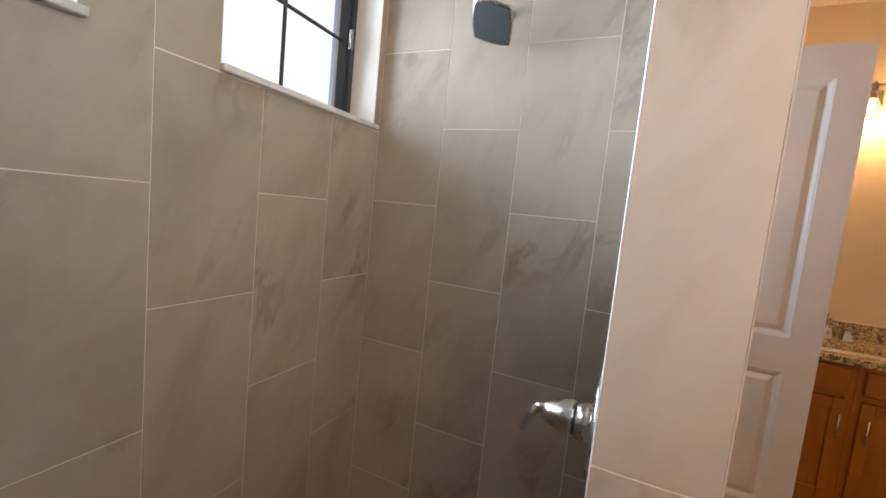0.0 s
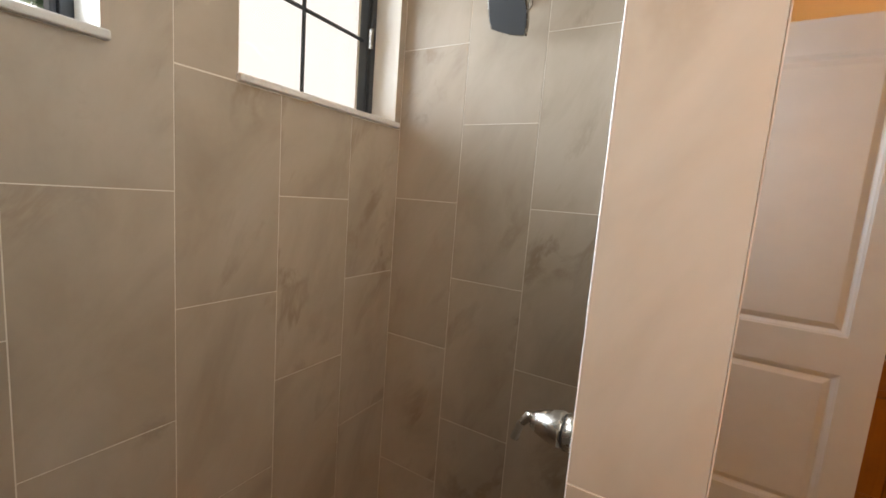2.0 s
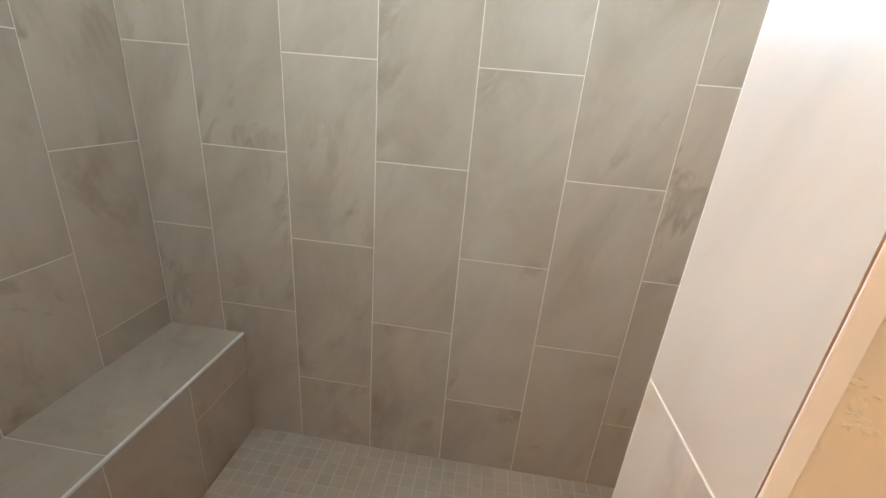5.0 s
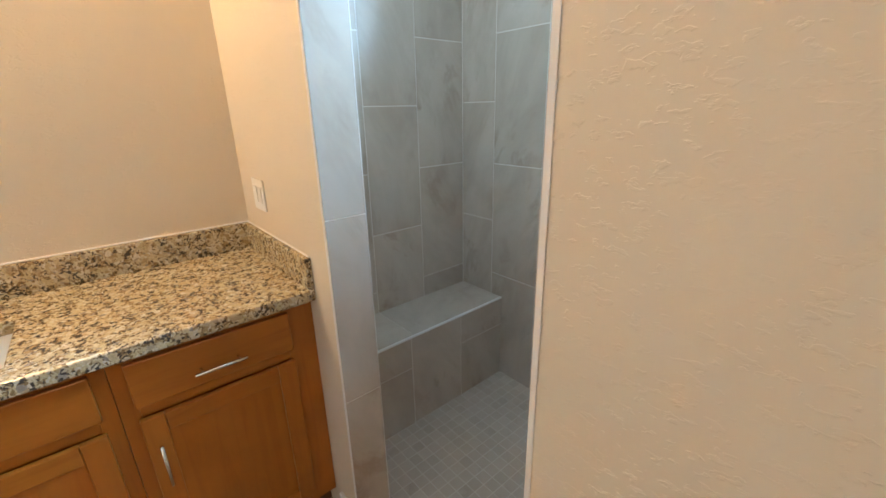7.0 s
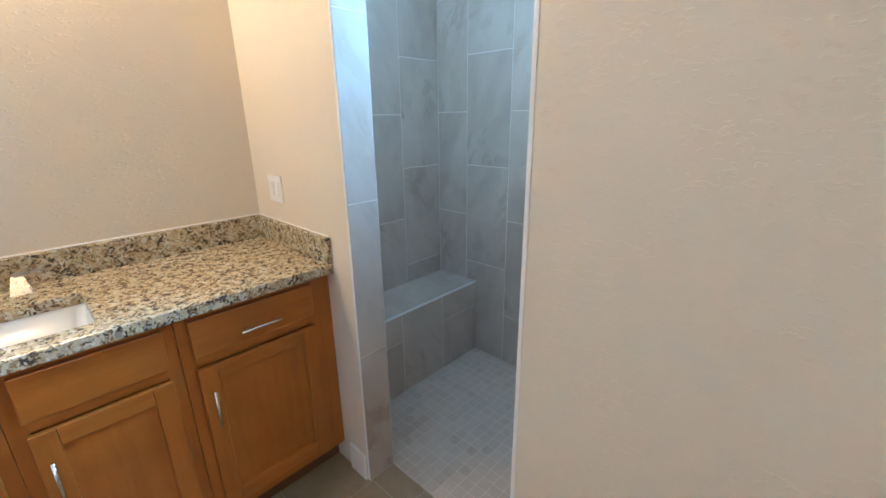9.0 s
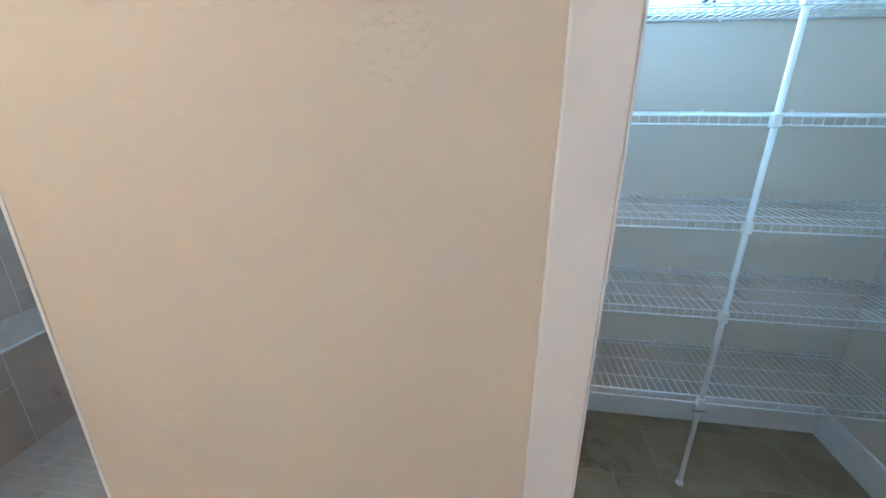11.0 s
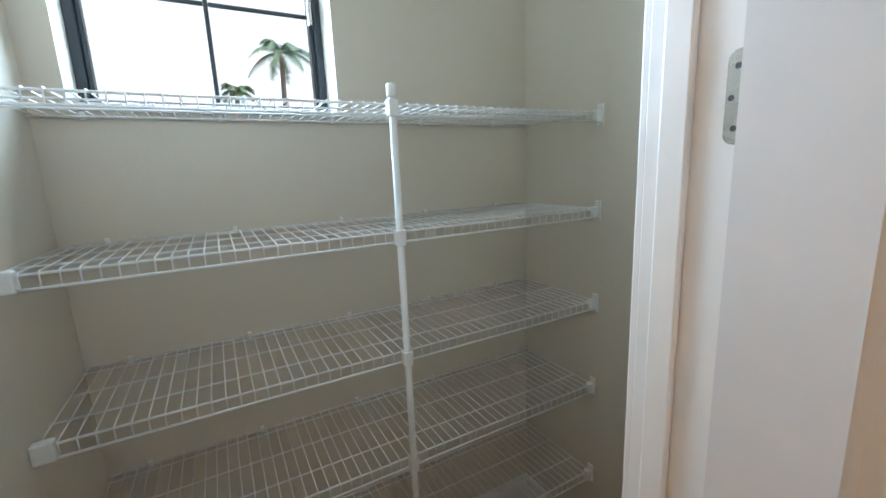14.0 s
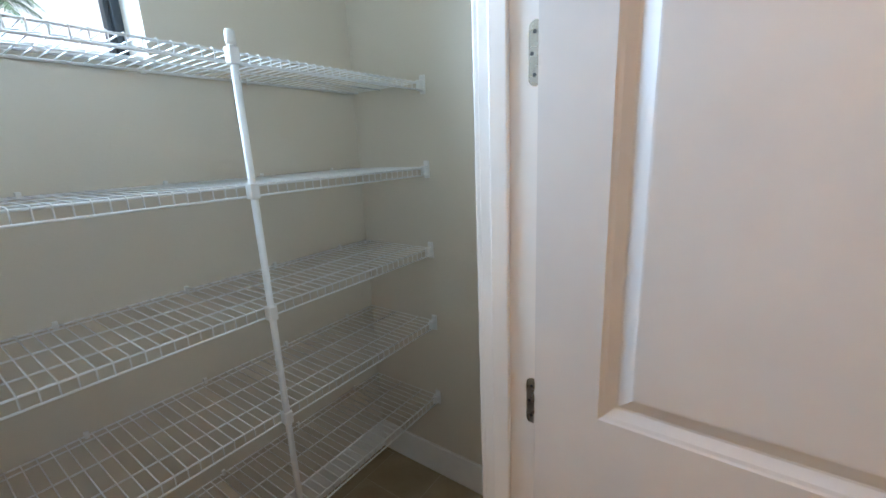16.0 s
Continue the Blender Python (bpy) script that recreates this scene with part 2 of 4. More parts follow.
def add_tube(bm, points, radius, sides=8, caps=True):
    """A round bar through the points."""
    rings = []
    pts = [Vector(p) for p in points]
    rad = radius if isinstance(radius, (list, tuple)) else [radius] * len(pts)
    for i, p in enumerate(pts):
        a = pts[max(i - 1, 0)]
        b = pts[min(i + 1, len(pts) - 1)]
        d = (b - a).normalized()
        up = Vector((0, 0, 1)) if abs(d.z) < 0.95 else Vector((1, 0, 0))
        u = d.cross(up).normalized()
        w = u.cross(d).normalized()
        rings.append([bm.verts.new(p + rad[i] * (math.cos(2 * math.pi * k / sides) * u + math.sin(2 * math.pi * k / sides) * w)) for k in range(sides)])
    for r0, r1 in zip(rings, rings[1:]):
        for k in range(sides):
            bm.faces.new((r0[k], r0[(k + 1) % sides], r1[(k + 1) % sides], r1[k]))
    if caps:
        bm.faces.new(rings[0][::-1])
        bm.faces.new(rings[-1])


def add_lathe(bm, profile, axis_matrix, sides=24, square=1.0):
    """Turns (radius, height) pairs about local z."""
    rings = []
    for r, h in profile:
        rings.append([bm.verts.new(axis_matrix @ Vector((r * math.cos(2 * math.pi * k / sides), r * math.sin(2 * math.pi * k / sides), h))) for k in range(sides)])
    for r0, r1 in zip(rings, rings[1:]):
        for k in range(sides):
            bm.faces.new((r0[k], r0[(k + 1) % sides], r1[(k + 1) % sides], r1[k]))
    bm.faces.new(rings[0][::-1])
    bm.faces.new(rings[-1])


def add_frustum(bm, m, w0, d0, w1, d1, h, shift=(0, 0)):
    """A square-cut tapered block, base at local z 0."""
    lo = [bm.verts.new(m @ Vector((sx * w0 / 2, sy * d0 / 2, 0))) for sx, sy in ((-1, -1), (1, -1), (1, 1), (-1, 1))]
    hi = [bm.verts.new(m @ Vector((sx * w1 / 2 + shift[0], sy * d1 / 2 + shift[1], h))) for sx, sy in ((-1, -1), (1, -1), (1, 1), (-1, 1))]
    for k in range(4):
        bm.faces.new((lo[k], lo[(k + 1) % 4], hi[(k + 1) % 4], hi[k]))
    bm.faces.new(lo[::-1])
    bm.faces.new(hi)


def mesh_of(name, bm, material, smooth=False):
    bmesh.ops.recalc_face_normals(bm, faces=bm.faces[:])
    me = bpy.data.meshes.new(name)
    bm.to_mesh(me)
    bm.free()
    me.materials.append(material)
    if smooth:
        for p in me.polygons:
            p.use_smooth = True
    return me


def part(name, bm, material, parent, label="", smooth=False):
    ob = new(name, mesh_of(name, bm, material, smooth))
    ob.parent = parent
    if label:
        tagged(ob, label)
    return ob


def box_part(name, dims, material, parent, bevel=0.0, label=""):
    bm = bmesh.new()
    add_box(bm, *dims, bevel=bevel)
    return part(name, bm, material, parent, label)


def thing(name, label, category, at=(0, 0, 0), group="", kind=""):
    ob = new(name)
    ob.location = at
    ob.empty_display_size = 0.05
    return tagged(ob, label, category, group, kind)


def structure(name, bm, material, label, category, smooth=False):
    ob = new(name, mesh_of(name, bm, material, smooth))
    return tagged(ob, label, category, kind="structure")


def holed_wall(name, axis, a0, a1, z0, z1, d0, d1, holes, material, label, category="wall"):
    """A wall along x or y, between depths d0 and d1, with holes (a0, a1, z0, z1) that go through it."""
    cuts_a = sorted({a0, a1, *[v for h in holes for v in h[:2] if a0 < v < a1]})
    cuts_z = sorted({z0, z1, *[v for h in holes for v in h[2:] if z0 < v < z1]})

    def solid(i, j):
        if not (0 <= i < len(cuts_a) - 1 and 0 <= j < len(cuts_z) - 1):
            return False
        ca, cz = (cuts_a[i] + cuts_a[i + 1]) / 2, (cuts_z[j] + cuts_z[j + 1]) / 2
        return not any(h[0] < ca < h[1] and h[2] < cz < h[3] for h in holes)

    bm = bmesh.new()
    seen = {}

    def vert(a, d, z):
        key = (round(a, 5), round(d, 5), round(z, 5))
        if key not in seen:
            seen[key] = bm.verts.new((a, d, z) if axis == "x" else (d, a, z))
        return seen[key]

    for i in range(len(cuts_a) - 1):
        for j in range(len(cuts_z) - 1):
            if not solid(i, j):
                continue
            p, q, r, s = cuts_a[i], cuts_a[i + 1], cuts_z[j], cuts_z[j + 1]
            for d in (d0, d1):
                bm.faces.new([vert(p, d, r), vert(q, d, r), vert(q, d, s), vert(p, d, s)])
            for gone, (u, v) in (((i - 1, j), ((p, r), (p, s))), ((i + 1, j), ((q, r), (q, s))), ((i, j - 1), ((p, r), (q, r))), ((i, j + 1), ((p, s), (q, s)))):
                if not solid(*gone):
                    bm.faces.new([vert(u[0], d0, u[1]), vert(u[0], d1, u[1]), vert(v[0], d1, v[1]), vert(v[0], d0, v[1])])
    return structure(name, bm, material, label, category)


# ---- shell ----
holes = [(a, b, SILL - 0.02, HEAD) for a, b in WIN]
wall_window = holed_wall("wall_window", "x", VL - 0.15, VR + 0.15, -0.1, CEIL + 0.2, SH_B + 0.0009, EXT, holes, GROUT,
                         "exterior wall with three small high windows", "wall")
wall_front = holed_wall("wall_front", "x", VL - 0.15, VR + 0.15, 0, CEIL, FRONT, 0.100,
                        [(JL - 0.012, JR + 0.012, -1, 2.60), (DO_L - 0.02, DO_R + 0.02, -1, DOOR_H + 0.02)], WALL,
                        "cream knockdown wall beside shower and closet openings", "wall")
bm = bmesh.new(); add_box(bm, VL - 0.15, VL, ROOM_B, FRONT - 0.0002, 0, CEIL)
wall_vanity_west = structure("wall_west", bm, WALL, "cream textured wall behind the long vanity", "wall")
bm = bmesh.new(); add_box(bm, VR, VR + 0.15, ROOM_B, FRONT - 0.0002, 0, CEIL)
wall_vanity_east = structure("wall_east", bm, WALL, "cream wall under the lit vanity light", "wall")
bm = bmesh.new(); add_box(bm, VL - 0.15, VR + 0.15, ROOM_B - 0.15, ROOM_B, 0, CEIL)
wall_back = structure("wall_back", bm, WALL, "plain cream wall behind the walker", "wall")
bm = bmesh.new(); add_box(bm, VL - 0.15, VR + 0.15, ROOM_B - 0.15, EXT, CEIL, CEIL + 0.15)
ceiling = structure("ceiling", bm, CEILING, "white textured ceiling", "ceiling")
bm = bmesh.new(); add_box(bm, VL - 0.15, SH_L - 0.0009, 0.100, SH_B + 0.0009, 0, CEIL)
wall_bench = structure("wall_bench", bm, GROUT, "tiled shower end wall behind the bench", "wall")
bm = bmesh.new(); add_box(bm, SH_R + 0.0009, CL_L, 0.100, SH_B + 0.0009, 0, CEIL)
wall_head = structure("wall_head", bm, GROUT, "tiled shower wall with the shower head", "wall")
bm = bmesh.new(); add_box(bm, CL_R, VR + 0.15, 0.100, SH_B + 0.0009, 0, CEIL)
wall_closet_side = structure("wall_closet_side", bm, CLOSET_WALL, "plain beige closet side wall", "wall")
bm = bmesh.new(); add_box(bm, CL_L, CL_L + 0.006, 0.100, CL_B, 0, CEIL)
wall_closet_left = structure("wall_closet_left", bm, CLOSET_WALL, "plain beige closet end wall", "wall")
holed_wall("wall_closet_back", "x", CL_L + 0.006, CL_R, 0, CEIL, SH_B - 0.004, SH_B + 0.0009,
           [(*WIN[2], SILL - 0.02, HEAD)], CLOSET_WALL, "plain beige closet back wall under the window", "wall")
holed_wall("wall_closet_front", "x", CL_L + 0.006, CL_R, 0, CEIL, 0.100, 0.104,
           [(DO_L - 0.02, DO_R + 0.02, -1, DOOR_H + 0.02)], CLOSET_WALL, "beige inner face of the closet door wall", "wall")
bm = bmesh.new(); add_box(bm, VL - 0.15, VR + 0.15, ROOM_B - 0.15, EXT, -0.12, -0.0008)
floor = structure("floor", bm, FLOOR_GROUT, "taupe porcelain tile floor", "floor")


# ---- windows ----
def window_unit(number, a, b):
    w = thing("window_%d" % number, "small high window in a dark bronze frame with a cross of bars", "window", ((a + b) / 2, 1.29, SILL), kind="structure")
    cx = (a + b) / 2
    half = (b - a) / 2
    y0, y1 = -0.035, 0.035
    h = HEAD - SILL
    for nm, d in (("frame_side", (-half, -half + 0.026, y0, y1, 0, h)), ("frame_side", (half - 0.026, half, y0, y1, 0, h)),
                  ("frame_bottom", (-half + 0.026, half - 0.026, y0, y1, 0, 0.026)), ("frame_top", (-half + 0.026, half - 0.026, y0, y1, h - 0.026, h)),
                  ("sash_side", (half - 0.038, half - 0.0265, -0.022, 0.015, 0.0265, h - 0.0265)), ("sash_side", (-half + 0.0265, -half + 0.038, -0.022, 0.015, 0.0265, h - 0.0265)),
                  ("muntin", (-0.0065, 0.0065, -0.005, 0.005, 0.0265, h - 0.0265)), ("muntin", (-half + 0.0385, -0.007, -0.005, 0.005, h / 2 + 0.012, h / 2 + 0.025)),
                  ("muntin", (0.007, half - 0.0385, -0.005, 0.005, h / 2 + 0.012, h / 2 + 0.025))):
        box_part(nm, d, BRONZE, w, 0.003)
    box_part("latch", (half - 0.044, half - 0.030, -0.050, -0.0355, h / 2 - 0.02, h / 2 + 0.06), NICKEL, w, 0.003)
    pane = box_part("pane", (-half + 0.0265, half - 0.0265, 0.016, 0.020, 0.0265, h - 0.0265), GLASS, w)
    pane.visible_shadow = False
    lamp = new("window_daylight_%d" % number, bpy.data.lights.new("window_daylight", "AREA"))
    lamp.data.shape, lamp.data.size, lamp.data.size_y = "RECTANGLE", (b - a) - 0.10, h - 0.10
    lamp.data.energy = DAY * (1.75, 0.38, 0.74)[number - 1]
    lamp.data.color = DAY_COLOUR
    lamp.data.spread = radians((115, 100, 128)[number - 1])
    lamp.matrix_world = look((cx, 1.268, (SILL + HEAD) / 2), (cx, 0, (SILL + HEAD) / 2))
    # reveals and sill
    bm = bmesh.new()
    add_box(bm, a - 0.006, b + 0.012, SH_B - 0.020, 1.254, SILL - 0.020, SILL, 0.004)
    sill = structure("window_sill_%d" % number, bm, STONE, "pale stone window sill", "window sill")
    return w


DAY = 25.0
DAY_COLOUR = (0.53, 0.76, 1.0)
for i, (a, b) in enumerate(WIN):
    window_unit(i + 1, a, b)

# ---- shower tiling ----
TW, TH, GAP, TT = 0.3025, 0.603, 0.0026, 0.0065
tile_meshes = {}


def tile_mesh(w, h, axis, t, material=None, name="tile"):
    key = (round(w, 3), round(h, 3), axis, t, name)
    if key not in tile_meshes:
        bm = bmesh.new()
        dims = {"x": (w, t, h), "y": (t, w, h), "z": (w, h, t)}[axis]
        add_box(bm, -dims[0] / 2, dims[0] / 2, -dims[1] / 2, dims[1] / 2, -dims[2] / 2, dims[2] / 2)
        tile_meshes[key] = mesh_of(name, bm, material or TILE)
    return tile_meshes[key]


def cut_rect(rect, cut):
    a0, a1, z0, z1 = rect
    p, q, r, s = cut
    if q <= a0 or p >= a1 or s <= z0 or r >= z1:
        return [rect]
    out = []
    if z0 < r:
        out.append((a0, a1, z0, r))
    if s < z1:
        out.append((a0, a1, s, z1))
    m0, m1 = max(z0, r), min(z1, s)
    if a0 < p:
        out.append((a0, p, m0, m1))
    if q < a1:
        out.append((q, a1, m0, m1))
    return out


def lay_tiles(parent, axis, lines, z_even, z_odd, z_lo, z_hi, depth, cuts=(), inner=1):
    """Upright tiles in columns between the lines; joints of odd columns stand half a tile off."""
    for i, (a0, a1) in enumerate(zip(lines, lines[1:])):
        base = z_even if i % 2 == 0 else z_odd
        z = base - math.ceil((base - z_lo) / TH) * TH
        while z < z_hi:
            r0, r1 = max(z, z_lo), min(z + TH, z_hi)
            if r0 - z_lo < 0.03:
                r0 = z_lo
            if r1 - r0 > 0.03:
                rects = [(a0, a1, r0, r1)]
                for c in cuts:
                    rects = [x for r in rects for x in cut_rect(r, c)]
                rects = [r for r in rects if r[1] - r[0] > 0.012 and r[3] - r[2] > 0.012]
                if not rects:
                    pass
                elif len(rects) == 1:
                    p, q, r, s = rects[0]
                    ob = new("tile", tile_mesh(q - p - GAP, s - r - GAP, axis, TT))
                    ob.parent = parent
                    mid, zz = (p + q) / 2, (r + s) / 2
                    ob.location = (mid, depth + inner * TT / 2, zz) if axis == "x" else (depth + inner * TT / 2, mid, zz)
                else:
                    # a tile notched round an opening stays one piece
                    bm = bmesh.new()
                    g = GAP / 2
                    for p, q, r, s in rects:
                        p, q = (p + g if p == a0 else p), (q - g if q == a1 else q)
                        r, s = (r + g if r == r0 else r), (s - g if s == r1 else s)
                        d0, d1 = sorted((depth, depth + inner * TT))
                        if axis == "x":
                            add_box(bm, p, q, d0, d1, r, s)
                        else:
                            add_box(bm, d0, d1, p, q, r, s)
                    me = bpy.data.meshes.new("tile")
                    bm.to_mesh(me)
                    bm.free()
                    me.materials.append(TILE)
                    ob = new("tile", me)
                    ob.parent = parent
            z += TH


K0 = 0.076
win_lines = [SH_L] + [K0 + TW * k for k in range(-4, 3)] + [SH_R]
# column left of the third line carries the joint at 1.222; the pattern alternates
lay_tiles(wall_window, "x", win_lines, 0.922, 1.224, 0.0, CEIL, SH_B,
          [(a - 0.001, b + 0.001, SILL - 0.021, HEAD) for a, b in WIN[:2]])
head_lines = [NIB + 0.001, 0.2225, 0.525, 0.8275, SH_B]
lay_tiles(wall_head, "y", head_lines, 1.239, 1.541, 0.0, CEIL, SH_R)
bench_lines = [NIB + 0.001, 0.2225, 0.522, 0.8245, SH_B]
lay_tiles(wall_bench, "y", bench_lines, 0.910, 1.212, 0.0, CEIL, SH_L, inner=-1)
# jambs, one tile wide
bm = bmesh.new(); add_box(bm, JR + 0.0009, JR + 0.0120, FRONT + 0.0015, NIB, 0, 2.60)
jamb_east = structure("jamb_east", bm, GROUT, "tiled end of the shower wall", "wall end")
bm = bmesh.new(); add_box(bm, JL - 0.0120, JL - 0.0009, FRONT + 0.0015, NIB, 0, 2.60)
jamb_west = structure("jamb_west", bm, GROUT, "tiled end of the shower wall beside the vanity", "wall end")
lay_tiles(jamb_east, "y", [FRONT - 0.0012, NIB + 0.0003], 1.250, 1.250, 0.0, 2.60, JR)
lay_tiles(jamb_west, "y", [FRONT - 0.0012, NIB + 0.0003], 1.213, 1.213, 0.0, 2.60, JL, inner=-1)
for nm, dims in (("edge_trim_1", (JR + 0.0004, JR + 0.0125, FRONT - 0.0022, FRONT - 0.0003, 0, 2.60)), ("edge_trim_2", (JL - 0.0125, JL - 0.0004, FRONT - 0.0022, FRONT - 0.0003, 0, 2.60)),
                 ("edge_trim_3", (JR + 0.0002, JR + 0.010, NIB - 0.0008, NIB + 0.0009, 0, 2.60)), ("edge_trim_4", (JL - 0.010, JL - 0.0002, NIB - 0.0008, NIB + 0.0009, 0, 2.60))):
    bm = bmesh.new(); add_box(bm, *dims, bevel=0.0006, segments=1)
    structure(nm, bm, EDGE, "satin metal tile edge trim", "trim")
# inner faces of the nib walls
bm = bmesh.new(); add_box(bm, JR + 0.0125, SH_R + 0.0009, 0.1000, NIB - 0.0009, 0, CEIL)
nib_east = structure("nib_inner_east", bm, GROUT, "tiled inner face of the shower front wall", "wall")
bm = bmesh.new(); add_box(bm, SH_L - 0.0009, JL - 0.0125, 0.1000, NIB - 0.0009, 0, CEIL)
nib_west = structure("nib_inner_west", bm, GROUT, "tiled inner face of the shower front wall by the bench", "wall")
lay_tiles(nib_east, "x", [JR + 0.0125, 0.305, 0.6075, 0.910, SH_R - 0.001], 1.25, 0.95, 0, CEIL, NIB - 0.0065)
lay_tiles(nib_west, "x", [SH_L + 0.001, -1.02, JL - 0.0125], 1.21, 0.91, 0, CEIL, NIB - 0.0065)
bm = bmesh.new(); add_box(bm, JL - 0.012, JR + 0.012, FRONT, NIB, 2.60, 2.612)
structure("shower_lintel", bm, TRIM, "white lintel face over the shower opening", "wall")

# ---- bench ----
BX, BH = -1.054, 0.493
bench = thing("shower_bench", "built-in shower bench clad in beige porcelain tile", "bench", (0, 0, 0))
box_part("core", (SH_L + 0.0005, BX - 0.0009, NIB + 0.001, SH_B - 0.0005, 0, BH - 0.0009), GROUT, bench)
for p, q in ((NIB + 0.001, 0.2225), (0.2225, 0.522), (0.522, SH_B)):
    ob = new("top_tile", tile_mesh(BX - SH_L - 0.002, q - p - GAP, "z", 0.0075)); ob.parent = bench
    ob.location = ((SH_L + BX) / 2 + 0.001, (p + q) / 2, BH - 0.00375)
for i, (p, q) in enumerate(((NIB + 0.001, 0.2225), (0.2225, 0.50), (0.50, 0.8175), (0.8175, SH_B))):
    spans = [(0.001, 0.325), (0.325, BH - 0.008)] if i in (0, 1, 3) else [(0.001, BH - 0.008)]
    for r, s in spans:
        ob = new("front_tile", tile_mesh(q - p - GAP, s - r - GAP, "y", TT)); ob.parent = bench
        ob.location = (BX - TT / 2, (p + q) / 2, (r + s) / 2)
bm = bmesh.new(); add_box(bm, BX - 0.008, BX + 0.0008, NIB + 0.001, SH_B - 0.001, BH - 0.0078, BH + 0.0006)
part("edge_strip", bm, EDGE, bench, "slim metal edge strip")

# ---- shower fittings ----
head = thing("wall_shower", "square brushed nickel shower head on a short bent arm", "shower", (SH_R, 0.622, 2.245))
bm = bmesh.new()
add_lathe(bm, [(0.001, -0.012), (0.020, -0.011), (0.029, -0.003), (0.030, 0.0)], pose(0, 0, 0, 0, 90, 0), 24)
part("flange", bm, NICKEL, head, "round wall flange", True)
bm = bmesh.new()
add_tube(bm, [(-0.005, 0, 0), (-0.05, 0, 0.004), (-0.085, 0.002, -0.006), (-0.105, 0.004, -0.030)], 0.0105, 12)
part("arm", bm, NICKEL, head, "", True)
tilt = Matrix.Translation((-0.118, 0.006, -0.075)) @ pose(0, 0, 0, 8, 38, 0) @ pose(0, 0, 0, 0, 0, 14)
bm = bmesh.new()
made = bmesh.ops.create_grid(bm, x_segments=10, y_segments=10, size=0.074)
for v in bm.verts:
    x, y = v.co.x / 0.074, v.co.y / 0.074
    v.co.x *= 1 - 0.10 * y * y
    v.co.y *= 1 - 0.10 * x * x
    v.co.z = 0.0
top = bmesh.ops.extrude_face_region(bm, geom=bm.faces[:])
for v in [g for g in top["geom"] if isinstance(g, bmesh.types.BMVert)]:
    r = max(abs(v.co.x), abs(v.co.y)) / 0.074
    v.co.z = 0.010 + 0.036 * (1 - min(1, r)) ** 0.8
    v.co.x *= 0.93
    v.co.y *= 0.93
bmesh.ops.transform(bm, matrix=tilt, verts=bm.verts)
part("body", bm, NICKEL, head, "", True)
bm = bmesh.new()
bmesh.ops.create_grid(bm, x_segments=8, y_segments=8, size=0.066)
for v in bm.verts:
    x, y = v.co.x / 0.066, v.co.y / 0.066
    v.co.x *= 1 - 0.10 * y * y
    v.co.y *= 1 - 0.10 * x * x
bmesh.ops.solidify(bm, geom=bm.faces[:], thickness=0.003)
bmesh.ops.transform(bm, matrix=tilt @ Matrix.Translation((0, 0, -0.0035)), verts=bm.verts)
face = part("spray_face", bm, DARK_FACE, head, "dark grey spray face")
nozzle = bmesh.new()
add_lathe(nozzle, [(0.0022, 0), (0.0016, -0.003)], Matrix(), 6)
nozzle_mesh = mesh_of("nozzle", nozzle, DARK_FACE)
for i in range(6):
    for j in range(6):
        ob = new("nozzle", nozzle_mesh)
        ob.parent = face
        ob.matrix_basis = tilt @ Matrix.Translation((-0.045 + 0.018 * i, -0.045 + 0.018 * j, -0.0035))

valve = thing("shower_valve", "brushed nickel shower valve with a lever handle", "shower valve", (0.108, NIB, 1.246))
valve.scale = (1.0, 1.12, 1.0)
turn = pose(0, 0, 0, -90, 0, 0)
bm = bmesh.new()
add_lathe(bm, [(0.074, 0.0), (0.074, 0.003), (0.070, 0.0065), (0.020, 0.008)], turn, 36)
part("plate", bm, NICKEL, valve, "round domed wall plate", True)
bm = bmesh.new()
add_lathe(bm, [(0.025, 0.007), (0.0265, 0.010), (0.0265, 0.026)], turn, 28)
part("collar", bm, NICKEL, valve, "", True)
bm = bmesh.new()
add_lathe(bm, [(0.0235, 0.026), (0.0235, 0.029)], turn, 28)
part("gap_ring", bm, DARK_FACE, valve, "black gap ring", True)
bm = bmesh.new()
add_lathe(bm, [(0.0255, 0.029), (0.0265, 0.034), (0.021, 0.051), (0.0145, 0.066), (0.011, 0.070)], turn, 28)
part("hub", bm, NICKEL, valve, "", True)
bm = bmesh.new()
add_tube(bm, [(0, 0.062, 0.006), (0, 0.075, 0.004), (0.002, 0.086, -0.014), (0.003, 0.093, -0.040)], [0.0075, 0.007, 0.0055, 0.006], 10)
part("lever", bm, NICKEL, valve, "bent lever handle", True)


# ---- vanities ----
def pull(parent, along, at, length=0.135):
    """Bar pull with two posts; along y or z."""
    x, y, z, s = at
    bm = bmesh.new()
    if along == "y":
        add_tube(bm, [(x + s * 0.030, y - length / 2, z), (x + s * 0.030, y + length / 2, z)], 0.005, 10)
        ends = [(y - length * 0.36, z), (y + length * 0.36, z)]
        for a, b in ends:
            add_tube(bm, [(x, a, b), (x + s * 0.030, a, b)], 0.004, 8)
    else:
        add_tube(bm, [(x + s * 0.030, y, z - length / 2), (x + s * 0.030, y, z + length / 2)], 0.005, 10)
        for b in (z - length * 0.36, z + length * 0.36):
            add_tube(bm, [(x, y, b), (x + s * 0.030, y, b)], 0.004, 8)
    return part("pull", bm, CHROME, parent, "slim chrome bar pull", True)


